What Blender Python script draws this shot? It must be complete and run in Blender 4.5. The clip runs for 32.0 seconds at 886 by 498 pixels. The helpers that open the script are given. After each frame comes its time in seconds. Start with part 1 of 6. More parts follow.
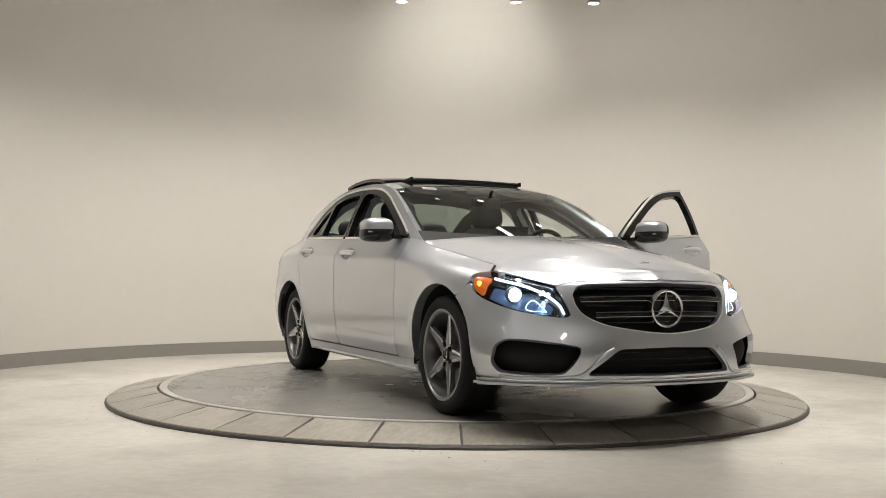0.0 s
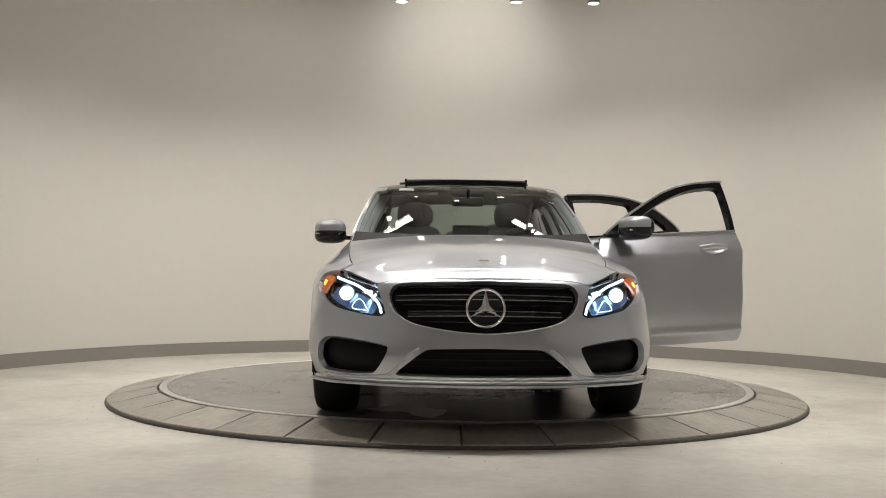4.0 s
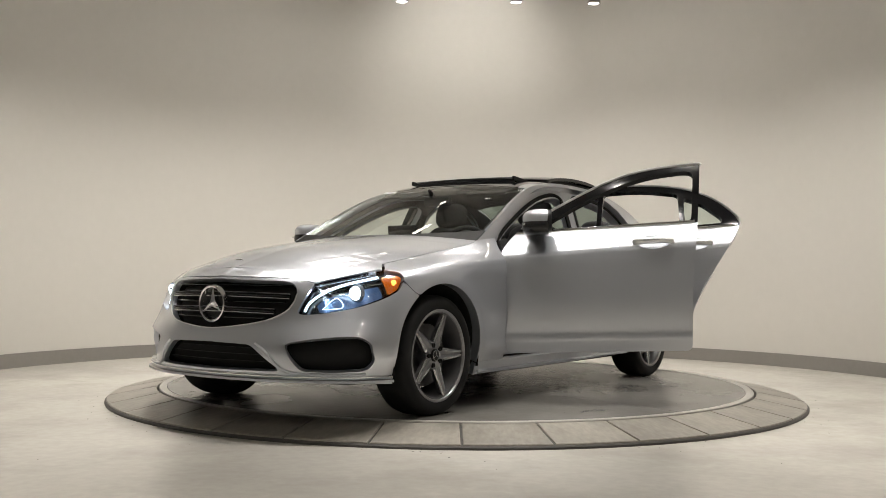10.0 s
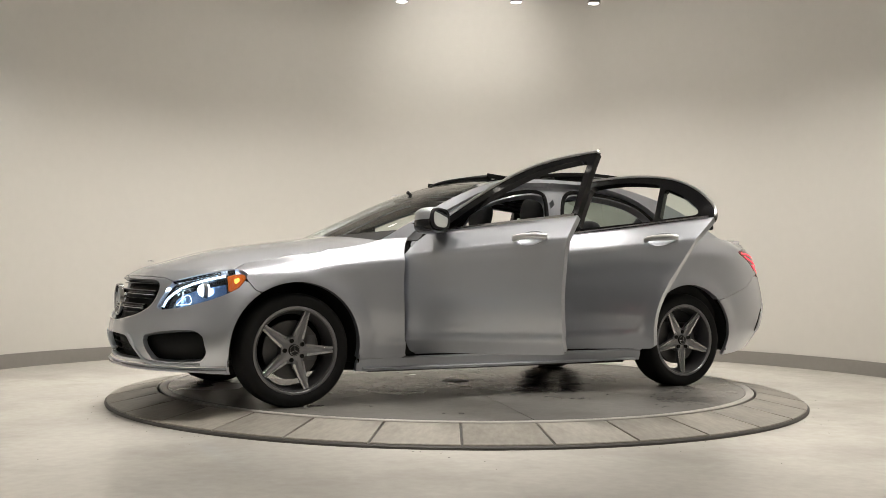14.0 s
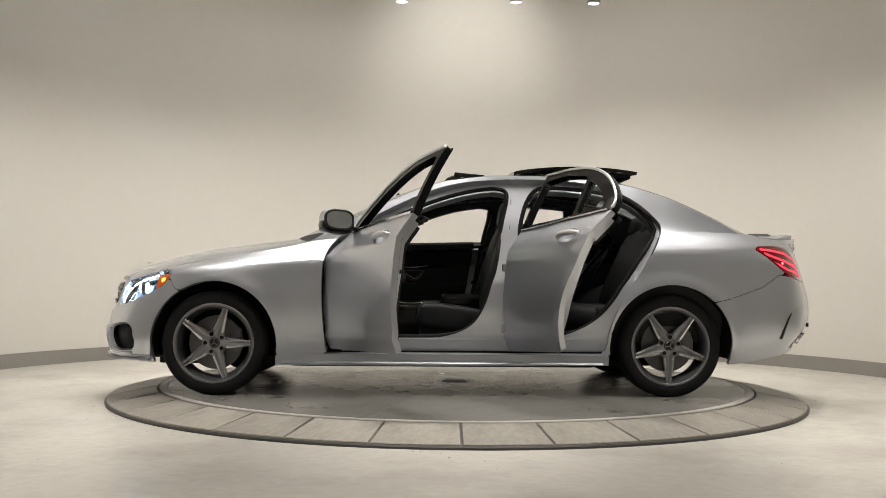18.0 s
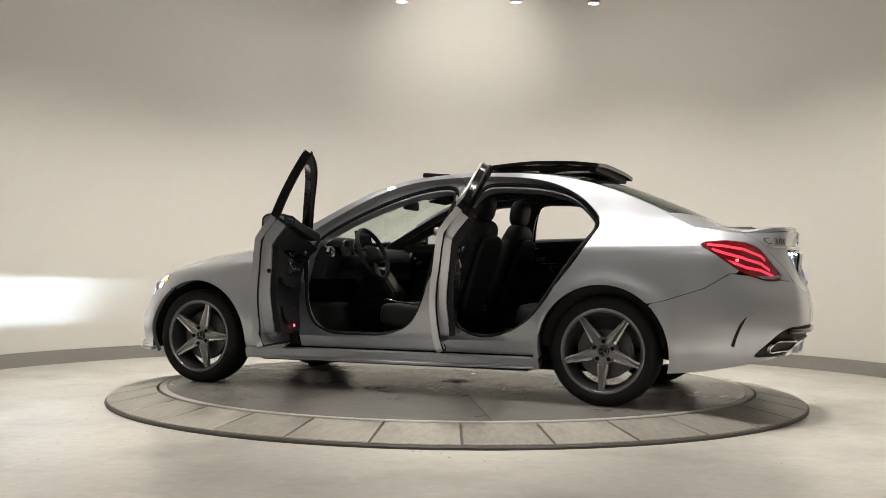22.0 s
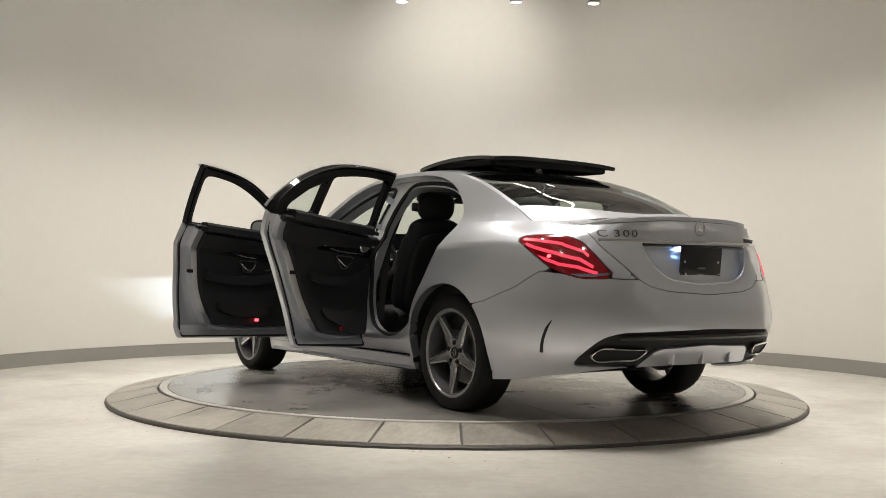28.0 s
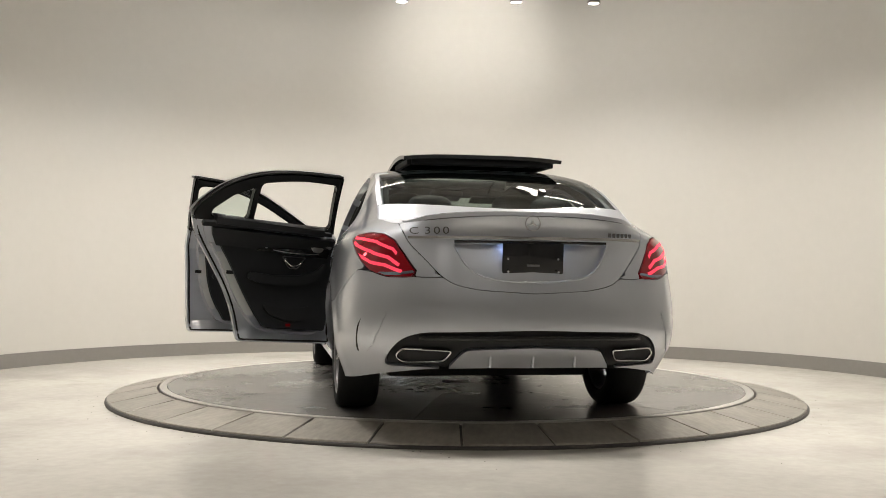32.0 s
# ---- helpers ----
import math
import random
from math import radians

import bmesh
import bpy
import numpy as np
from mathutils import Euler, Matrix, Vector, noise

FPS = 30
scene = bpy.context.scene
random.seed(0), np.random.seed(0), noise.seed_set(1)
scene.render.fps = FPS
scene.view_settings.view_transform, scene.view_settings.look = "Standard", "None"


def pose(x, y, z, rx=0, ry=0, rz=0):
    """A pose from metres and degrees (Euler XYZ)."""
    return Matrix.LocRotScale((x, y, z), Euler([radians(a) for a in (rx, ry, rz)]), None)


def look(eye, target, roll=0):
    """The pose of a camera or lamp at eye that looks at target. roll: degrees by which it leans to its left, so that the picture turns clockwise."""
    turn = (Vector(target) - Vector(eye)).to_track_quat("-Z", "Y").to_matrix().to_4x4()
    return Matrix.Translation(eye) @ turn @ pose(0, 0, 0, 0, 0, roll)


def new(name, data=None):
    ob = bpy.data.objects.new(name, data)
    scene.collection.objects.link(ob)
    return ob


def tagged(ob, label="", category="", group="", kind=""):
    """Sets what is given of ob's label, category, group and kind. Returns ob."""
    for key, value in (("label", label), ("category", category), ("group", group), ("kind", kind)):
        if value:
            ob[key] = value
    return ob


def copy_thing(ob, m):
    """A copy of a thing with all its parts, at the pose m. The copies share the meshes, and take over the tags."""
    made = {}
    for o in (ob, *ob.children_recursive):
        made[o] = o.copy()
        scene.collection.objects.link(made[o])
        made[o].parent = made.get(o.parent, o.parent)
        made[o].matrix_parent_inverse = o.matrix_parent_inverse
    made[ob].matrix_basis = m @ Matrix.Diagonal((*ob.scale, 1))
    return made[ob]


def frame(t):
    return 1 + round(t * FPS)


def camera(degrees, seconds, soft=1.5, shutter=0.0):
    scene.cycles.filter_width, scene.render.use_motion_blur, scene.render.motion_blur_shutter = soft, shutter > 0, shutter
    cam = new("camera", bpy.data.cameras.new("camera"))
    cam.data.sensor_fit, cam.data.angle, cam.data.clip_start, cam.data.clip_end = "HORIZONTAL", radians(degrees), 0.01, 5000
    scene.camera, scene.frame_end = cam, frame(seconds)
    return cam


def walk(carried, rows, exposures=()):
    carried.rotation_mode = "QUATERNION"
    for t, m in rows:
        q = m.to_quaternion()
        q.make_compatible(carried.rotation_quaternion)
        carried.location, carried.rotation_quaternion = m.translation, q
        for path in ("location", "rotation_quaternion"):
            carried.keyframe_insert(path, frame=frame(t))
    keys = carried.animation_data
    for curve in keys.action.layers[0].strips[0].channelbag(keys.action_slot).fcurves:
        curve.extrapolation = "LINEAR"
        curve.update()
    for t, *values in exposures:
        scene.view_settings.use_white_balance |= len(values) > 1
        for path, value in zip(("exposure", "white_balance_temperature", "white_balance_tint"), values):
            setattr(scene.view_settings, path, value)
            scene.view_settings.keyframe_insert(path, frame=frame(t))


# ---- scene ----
# The camera stands still on a tripod in front of the turntable.
EYE = (0.0, -7.068, 0.727)
YAW, PITCH, ROLL = radians(-0.795), radians(1.734), 0.55
AIM = (EYE[0] + math.sin(YAW) * math.cos(PITCH), EYE[1] + math.cos(YAW) * math.cos(PITCH), EYE[2] + math.sin(PITCH))
cam = camera(48.42, 32.0, soft=0.8)
BEAM = 600000.0
EXPOSURES = [(0, -0.01), (3, -0.17), (6, -0.22), (9, -0.16), (13, -0.05), (19, -0.01), (23, 0.0), (28, 0.10), (32, 0.18)]
walk(cam, [(0, look(EYE, AIM, ROLL)), (32, look(EYE, AIM, ROLL))], exposures=EXPOSURES)

# ---- world and light ----
world = bpy.data.worlds.new("showroom_air")
scene.world = world
world.use_nodes = True
world.node_tree.nodes["Background"].inputs["Color"].default_value = (0.9, 0.85, 0.78, 1)
world.node_tree.nodes["Background"].inputs["Strength"].default_value = 0.02

FLOOR_Z = -0.085
WALL_R = 4.03
WALL_C = (-0.09, 0.06)
LAMP_Z = 3.29
WARM = (1.0, 0.945, 0.875)


def spot(x, y, z, target, watts, angle, blend, color=WARM, size=0.05):
    data = bpy.data.lights.new("spot_beam", "SPOT")
    data.energy, data.spot_size, data.spot_blend, data.color, data.shadow_soft_size = watts, radians(angle), blend, color, size
    ob = new("spot_beam", data)
    ob.matrix_world = look((x, y, z), target)
    return ob


def panel_lamp(x, y, z, sx, sy, watts, target, color=WARM):
    data = bpy.data.lights.new("panel_beam", "AREA")
    data.shape, data.size, data.size_y, data.energy, data.color = "RECTANGLE", sx, sy, watts, color
    ob = new("panel_beam", data)
    ob.matrix_world = look((x, y, z), target)
    return ob


# the lamps of the ring, and fill lamps added out of view; x, y, z, watts, beam, softness, and the point at which each
# aims
RING_AND_FILL_LAMPS = [(-0.53, 2.0, LAMP_Z, 112, 122, 1.0, (-0.80, 3.0, 0)), (0.53, 2.0, LAMP_Z, 112, 122, 1.0, (0.80, 3.0, 0)), (1.25, 2.02, LAMP_Z, 92, 122, 1.0, (1.7, 2.8, 0))]
for a in (127, 152, 178, 204, 232, 256, 284, 308, 336, 2, 28):
    c, s = math.cos(radians(a)), math.sin(radians(a))
    back = s > -0.2
    RING_AND_FILL_LAMPS.append((2.1 * c, 2.1 * s, LAMP_Z, 140 if back else (26 if a in (256, 284) else 46 if a < 240 else 56), 114 if back else 96, 1.0, (3.2 * c, 3.2 * s, 0) if back else (2.3 * c, 2.3 * s, 0)))
for x, y in ((-1.0, 0.1), (1.0, 0.1)):
    RING_AND_FILL_LAMPS.append((x, y, 3.9, 125, 84, 0.6, (x * 0.8, y, 0)))
for x in (-1.35, 0.0, 1.35):
    RING_AND_FILL_LAMPS.append((x, -1.5, 3.9, 165 if x < 0 else 225 if x > 0 else 255, 78, 0.7, (x * 1.15, -2.75, 0)))
for x, y in ((-1.0, -5.6), (1.0, -5.6), (-2.7, -4.8), (2.7, -4.8)):
    RING_AND_FILL_LAMPS.append((x, y, 3.85, 20 if abs(x) < 2 else 12, 58, 0.9, (x * 0.4, -0.6, 0.5)))
# unseen fill lamps, added so the hall behind the camera reflects in the car
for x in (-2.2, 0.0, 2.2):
    RING_AND_FILL_LAMPS.append((x, -8.2, 3.9, 150, 140, 1.0, (x, -8.8, 0)))
# unseen lamps, added to brighten the side walls that the tail reflects
for x, y in ((-2.9, -2.4), (2.9, -2.4), (-2.9, -4.8), (2.9, -4.8)):
    RING_AND_FILL_LAMPS.append((x, y, 3.9, 120, 100, 1.0, (x * 1.42, y, 1.2)))
for x, y, z, watts, beam, blend, aim in RING_AND_FILL_LAMPS:
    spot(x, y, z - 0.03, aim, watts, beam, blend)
# small unseen lamps, added under the ceiling, wash the upper wall
for k in range(7):
    c, s = math.cos(radians(5 + 170 / 6 * k)), math.sin(radians(5 + 170 / 6 * k))
    RING_AND_FILL_LAMPS.append((2.4 * c, 2.4 * s, 4.05, 24, 140, 1.0, (4.05 * c, 4.05 * s, 1.9)))
    spot(2.4 * c, 2.4 * s, 4.02, (4.05 * c, 4.05 * s, 1.9), 32 if k in (2, 3, 4) else 13, 140, 1.0, size=0.3)
spot(0.06, 2.6, 4.02, (0.06, 4.05, 3.4), 64, 92, 1.0)
CEIL_PANELS = [(-1.30, 2.0, 28), (1.38, 2.05, -28)]
for x, y, turn in CEIL_PANELS:
    panel_lamp(x, y, 4.22, 1.2, 0.13, 3, (x, y, 0)).matrix_world = pose(x, y, 4.22, 0, 0, turn)

# ---- materials ----


def mat(name, base, rough=0.5, metal=0.0, spread=0.06, scale=8.0, bump=0.0, bump_scale=60.0, coat=0.0, spec=0.5, emit=None, power=0.0, piece=0.0, dirt=None, dirt_scale=1.2, stretch=(1, 1, 1)):
    """A surface with broad and fine variation of colour and gloss, and fine relief."""
    m = bpy.data.materials.new(name)
    m.use_nodes = True
    nt = m.node_tree
    n, l = nt.nodes, nt.links
    b = n["Principled BSDF"]
    b.inputs["Roughness"].default_value, b.inputs["Metallic"].default_value = rough, metal
    b.inputs["Coat Weight"].default_value, b.inputs["Coat Roughness"].default_value = coat, 0.02
    b.inputs["Specular IOR Level"].default_value = spec
    b.inputs["Base Color"].default_value = (*base, 1)
    if emit:
        b.inputs["Emission Color"].default_value = (*emit, 1)
        b.inputs["Emission Strength"].default_value = power
    tc = n.new("ShaderNodeTexCoord")
    mp = n.new("ShaderNodeMapping")
    mp.inputs["Scale"].default_value = stretch
    l.new(tc.outputs["Object"], mp.inputs["Vector"])
    if spread > 0:
        big, fine = n.new("ShaderNodeTexNoise"), n.new("ShaderNodeTexNoise")
        big.inputs["Scale"].default_value, fine.inputs["Scale"].default_value = scale * 0.15, scale * 4
        big.inputs["Detail"].default_value, fine.inputs["Detail"].default_value = 3, 4
        add = n.new("ShaderNodeMath")
        add.operation = "ADD"
        for t in (big, fine):
            l.new(mp.outputs["Vector"], t.inputs["Vector"])
        l.new(big.outputs["Fac"], add.inputs[0])
        l.new(fine.outputs["Fac"], add.inputs[1])
        last = add.outputs["Value"]
        if piece:
            info, mul, ad2 = n.new("ShaderNodeObjectInfo"), n.new("ShaderNodeMath"), n.new("ShaderNodeMath")
            mul.operation, ad2.operation = "MULTIPLY_ADD", "ADD"
            mul.inputs[1].default_value, mul.inputs[2].default_value = piece, -piece / 2
            l.new(info.outputs["Random"], mul.inputs[0])
            l.new(last, ad2.inputs[0])
            l.new(mul.outputs["Value"], ad2.inputs[1])
            last = ad2.outputs["Value"]
        rng = n.new("ShaderNodeMapRange")
        rng.inputs["From Min"].default_value, rng.inputs["From Max"].default_value = 0.6, 1.4
        l.new(last, rng.inputs["Value"])
        mix = n.new("ShaderNodeMix")
        mix.data_type = "RGBA"
        lo = [max(0, c * (1 - spread)) for c in base]
        hi = [min(1, c * (1 + spread)) for c in base]
        mix.inputs["A"].default_value, mix.inputs["B"].default_value = (*lo, 1), (*hi, 1)
        l.new(rng.outputs["Result"], mix.inputs["Factor"])
        out = mix.outputs["Result"]
        if dirt:
            dn, dr, dm = n.new("ShaderNodeTexNoise"), n.new("ShaderNodeMapRange"), n.new("ShaderNodeMix")
            dn.inputs["Scale"].default_value, dn.inputs["Detail"].default_value, dn.inputs["Roughness"].default_value = dirt_scale, 7, 0.65
            dr.inputs["From Min"].default_value, dr.inputs["From Max"].default_value = 0.48, 0.72
            dm.data_type = "RGBA"
            l.new(mp.outputs["Vector"], dn.inputs["Vector"])
            l.new(dn.outputs["Fac"], dr.inputs["Value"])
            l.new(dr.outputs["Result"], dm.inputs["Factor"])
            l.new(out, dm.inputs["A"])
            dm.inputs["B"].default_value = (*dirt, 1)
            out = dm.outputs["Result"]
        l.new(out, b.inputs["Base Color"])
        rr = n.new("ShaderNodeMapRange")
        rr.inputs["To Min"].default_value, rr.inputs["To Max"].default_value = max(0.02, rough * 0.85), min(1, rough * 1.15)
        l.new(big.outputs["Fac"], rr.inputs["Value"])
        l.new(rr.outputs["Result"], b.inputs["Roughness"])
    if bump > 0:
        bn, bp = n.new("ShaderNodeTexNoise"), n.new("ShaderNodeBump")
        bn.inputs["Scale"].default_value, bn.inputs["Detail"].default_value = bump_scale, 3
        bp.inputs["Strength"].default_value, bp.inputs["Distance"].default_value = bump, 0.004
        l.new(mp.outputs["Vector"], bn.inputs["Vector"])
        l.new(bn.outputs["Fac"], bp.inputs["Height"])
        l.new(bp.outputs["Normal"], b.inputs["Normal"])
    return m


def glass_mat(name, color, rough=0.0, ior=1.45, alpha_mix=0.0):
    """Thin automotive glass: mostly clear, tinted, with a real reflection."""
    m = bpy.data.materials.new(name)
    m.use_nodes = True
    n, l = m.node_tree.nodes, m.node_tree.links
    n.remove(n["Principled BSDF"])
    tr, gl, mx, lw = n.new("ShaderNodeBsdfTransparent"), n.new("ShaderNodeBsdfGlossy"), n.new("ShaderNodeMixShader"), n.new("ShaderNodeLayerWeight")
    pw, ma = n.new("ShaderNodeMath"), n.new("ShaderNodeMath")
    tr.inputs["Color"].default_value = (*color, 1)
    gl.inputs["Roughness"].default_value = rough
    f0 = ((ior - 1) / (ior + 1)) ** 2 * 2
    pw.operation, ma.operation = "POWER", "MULTIPLY_ADD"
    pw.inputs[1].default_value, ma.inputs[1].default_value, ma.inputs[2].default_value = 5.0, 1 - f0, f0
    l.new(lw.outputs["Facing"], pw.inputs[0])
    l.new(pw.outputs["Value"], ma.inputs[0])
    l.new(ma.outputs["Value"], mx.inputs["Fac"])
    l.new(tr.outputs["BSDF"], mx.inputs[1])
    l.new(gl.outputs["BSDF"], mx.inputs[2])
    l.new(mx.outputs["Shader"], n["Material Output"].inputs["Surface"])
    return m


M_WALL = mat("cream_wall_paint", (0.62, 0.60, 0.56), 0.7, spread=0.02, scale=3, bump=0.05, bump_scale=120)
M_BASE = mat("grey_baseboard", (0.24, 0.225, 0.21), 0.5, spread=0.05, scale=6)
M_FLOOR = mat("cream_epoxy_floor", (0.62, 0.595, 0.545), 0.22, spread=0.09, scale=5, bump=0.05, bump_scale=14, dirt=(0.48, 0.455, 0.41), dirt_scale=1.1)
M_HALL = mat("grey_wall_paint", (0.33, 0.32, 0.30), 0.7, spread=0.05, scale=3, bump=0.05, bump_scale=120)
M_CEIL = mat("ceiling_paint", (0.52, 0.51, 0.485), 0.8, spread=0.02)
M_DISC = mat("grey_coated_turntable", (0.205, 0.198, 0.186), 0.26, spec=0.35, spread=0.10, scale=6, bump=0.03, bump_scale=22, dirt=(0.16, 0.152, 0.14), dirt_scale=1.6)
M_TILE = mat("worn_steel_plate", (0.33, 0.308, 0.27), 0.38, spread=0.28, scale=9, bump=0.12, bump_scale=35, piece=0.4, dirt=(0.17, 0.155, 0.13), dirt_scale=3.0, stretch=(1.0, 0.45, 1.0))
M_EDGE = mat("dark_steel_edge", (0.07, 0.065, 0.06), 0.5, spread=0.15)
M_RIM = mat("brushed_trim_ring", (0.42, 0.40, 0.37), 0.35, spread=0.08)
M_LAMPBODY = mat("lamp_grey_metal", (0.32, 0.31, 0.30), 0.4, spread=0.03)
M_LAMPGLOW = mat("lamp_lens_glow", (0.9, 0.9, 0.9), 0.3, spread=0, emit=(1.0, 0.93, 0.84), power=14)
M_PAINT = mat("silver_metallic_paint", (0.56, 0.585, 0.638), 0.335, metal=0.74, spread=0.012, scale=4, coat=1.0)
M_PAINT.node_tree.nodes["Principled BSDF"].inputs["Coat IOR"].default_value = 1.75
M_SHUT = mat("pale_shut_plate", (0.62, 0.63, 0.63), 0.4, spread=0.04, scale=6)
M_SPOKE = mat("silver_grey_alloy", (0.30, 0.30, 0.31), 0.30, metal=0.8, spread=0.04)
M_BLACK = mat("black_gloss_plastic", (0.012, 0.012, 0.013), 0.12, spread=0.05)
M_MATTE = mat("black_matte_plastic", (0.015, 0.015, 0.016), 0.6, spec=0.3, spread=0.08, bump=0.1, bump_scale=300)
M_FRAME = mat("gloss_black_frame", (0.005, 0.005, 0.006), 0.10, spread=0.06, spec=0.4)
M_STAR = mat("satin_chrome", (0.80, 0.80, 0.81), 0.30, metal=0.85, spread=0.02)
M_RUBBER = mat("tyre_rubber", (0.009, 0.009, 0.009), 0.7, spec=0.3, spread=0.12, scale=12, bump=0.12, bump_scale=90)
M_SEAL = mat("rubber_seal", (0.012, 0.012, 0.012), 0.7, spread=0.1, spec=0.25)
M_LEATHER = mat("black_leather", (0.017, 0.018, 0.020), 0.6, spec=0.3, spread=0.10, scale=10, bump=0.2, bump_scale=220)
M_CARPET = mat("black_carpet", (0.016, 0.016, 0.017), 0.95, spread=0.2, scale=40, bump=0.5, bump_scale=300)
M_CHROME = mat("chrome", (0.82, 0.82, 0.83), 0.09, metal=1.0, spread=0.02)
M_ALLOY = mat("machined_alloy", (0.60, 0.60, 0.61), 0.24, metal=0.95, spread=0.03, scale=60)
M_ALLOYGREY = mat("grey_alloy_paint", (0.13, 0.13, 0.135), 0.35, metal=0.6, spread=0.04)
M_DISKIRON = mat("brake_disc_iron", (0.13, 0.13, 0.13), 0.4, metal=0.8, spread=0.1)
M_CALIPER = mat("grey_caliper", (0.16, 0.16, 0.17), 0.45, metal=0.5, spread=0.06)
M_HEADLINER = mat("grey_headliner_cloth", (0.028, 0.028, 0.028), 0.9, spread=0.08, scale=30)
M_MIRROR = mat("mirror_glass", (0.62, 0.66, 0.69), 0.02, metal=1.0, spread=0)
M_AMBER = mat("amber_lens", (0.55, 0.11, 0.01), 0.15, spread=0.05, coat=0.6, emit=(1.0, 0.25, 0.01), power=0.10)
M_AMBERLIT = mat("lit_amber_bulb", (1.0, 0.5, 0.1), 0.2, spread=0, emit=(1.0, 0.42, 0.06), power=2.5)
M_RED = mat("red_lamp_lens", (0.16, 0.002, 0.006), 0.10, spread=0.05, coat=0.8, emit=(1.0, 0.005, 0.02), power=0.03)
M_REDLIT = mat("lit_red_strip", (0.9, 0.05, 0.06), 0.2, spread=0, emit=(1.0, 0.06, 0.13), power=0.75)
M_REDHOT = mat("lit_red_bulb", (1.0, 0.2, 0.2), 0.2, spread=0, emit=(1.0, 0.08, 0.10), power=3.5)
M_DRL = mat("lit_white_strip", (0.9, 0.95, 1.0), 0.2, spread=0, emit=(0.62, 0.82, 1.0), power=4.5)
M_PROJ = mat("lit_projector", (0.9, 0.95, 1.0), 0.1, spread=0, emit=(0.66, 0.84, 1.0), power=14.0)
M_BEAM = mat("lit_low_beam", (1, 1, 1), 0.2, spread=0, emit=(0.68, 0.86, 1.0), power=BEAM)
M_LAMPBOX = mat("silver_lamp_reflector", (0.42, 0.50, 0.64), 0.18, metal=1.0, spread=0.03)
M_GUIDE = mat("lit_light_guide", (0.10, 0.14, 0.22), 0.15, metal=0.6, spread=0.5, scale=12, emit=(0.22, 0.46, 1.0), power=0.12)
M_GRIT = mat("dark_grit", (0.05, 0.045, 0.04), 0.8, spread=0.1)
M_PLATELED = mat("lit_plate_lamp", (0.9, 0.95, 1.0), 0.2, spread=0, emit=(0.35, 0.55, 1.0), power=160.0)
M_NET = mat("grey_net", (0.10, 0.10, 0.10), 0.9, spread=0.08, scale=30)
M_WHITE = mat("white_paper", (0.75, 0.75, 0.75), 0.6, spread=0.03)
M_GLASS = glass_mat("clear_green_glass", (0.78, 0.86, 0.82))
M_DARKGLASS = glass_mat("dark_roof_glass", (0.03, 0.035, 0.035), ior=1.5)
M_LENS = glass_mat("lamp_cover_lens", (0.93, 0.95, 0.97), ior=1.42)
M_REARGLASS = glass_mat("rear_green_glass", (0.36, 0.42, 0.39))


# ---- building helpers ----
def mesh_ob(name, verts, faces, material, parent=None, label="", smooth=True):
    me = bpy.data.meshes.new(name)
    me.from_pydata([tuple(v) for v in verts], [], [tuple(f) for f in faces])
    me.validate()
    me.update()
    if smooth:
        me.polygons.foreach_set("use_smooth", [True] * len(me.polygons))
    me.materials.append(material)
    ob = new(name, me)
    if parent is not None:
        ob.parent = parent
    if label:
        tagged(ob, label)
    return ob


def part(name, bm, material, parent, label="", smooth=True, angle=None):
    """Links a bmesh as one mesh object under a thing or part."""
    me = bpy.data.meshes.new(name)
    bm.to_mesh(me)
    bm.free()
    if smooth:
        me.polygons.foreach_set("use_smooth", [True] * len(me.polygons))
        if angle:
            me.set_sharp_from_angle(angle=radians(angle))
    me.materials.append(material)
    ob = new(name, me)
    if parent is not None:
        ob.parent = parent
    if label:
        tagged(ob, label)
    return ob


def bm_box(sx, sy, sz, at=(0, 0, 0), bevel=0.0, rot=None, seg=2):
    bm = bmesh.new()
    bmesh.ops.create_cube(bm, size=1.0)
    bmesh.ops.scale(bm, vec=(sx, sy, sz), verts=bm.verts)
    if bevel:
        bmesh.ops.bevel(bm, geom=bm.edges[:], offset=bevel, segments=seg, affect="EDGES", profile=0.5)
    m = Matrix.Translation(at)
    if rot is not None:
        m = m @ Euler([radians(a) for a in rot]).to_matrix().to_4x4()
    bmesh.ops.transform(bm, matrix=m, verts=bm.verts)
    return bm


def bm_join(*bms):
    out = bmesh.new()
    for b in bms:
        me = bpy.data.meshes.new("tmp")
        b.to_mesh(me)
        b.free()
        out.from_mesh(me)
        bpy.data.meshes.remove(me)
    return out


def bm_lathe(profile, seg=48, axis="z", at=(0, 0, 0), closed=False):
    """Turns (radius, height) pairs round an axis."""
    bm = bmesh.new()
    rows = []
    for r, h in profile:
        row = []
        for i in range(seg):
            a = 2 * math.pi * i / seg
            p = (r * math.cos(a), r * math.sin(a), h)
            if axis == "y":
                p = (p[0], p[2], p[1])
            elif axis == "x":
                p = (p[2], p[0], p[1])
            row.append(bm.verts.new((p[0] + at[0], p[1] + at[1], p[2] + at[2])))
        rows.append(row)
    pairs = list(zip(rows, rows[1:])) + ([(rows[-1], rows[0])] if closed else [])
    for a, b in pairs:
        for i in range(seg):
            j = (i + 1) % seg
            try:
                bm.faces.new((a[i], a[j], b[j], b[i]))
            except ValueError:
                pass
    bmesh.ops.remove_doubles(bm, verts=bm.verts, dist=1e-6)
    bmesh.ops.recalc_face_normals(bm, faces=bm.faces)
    return bm


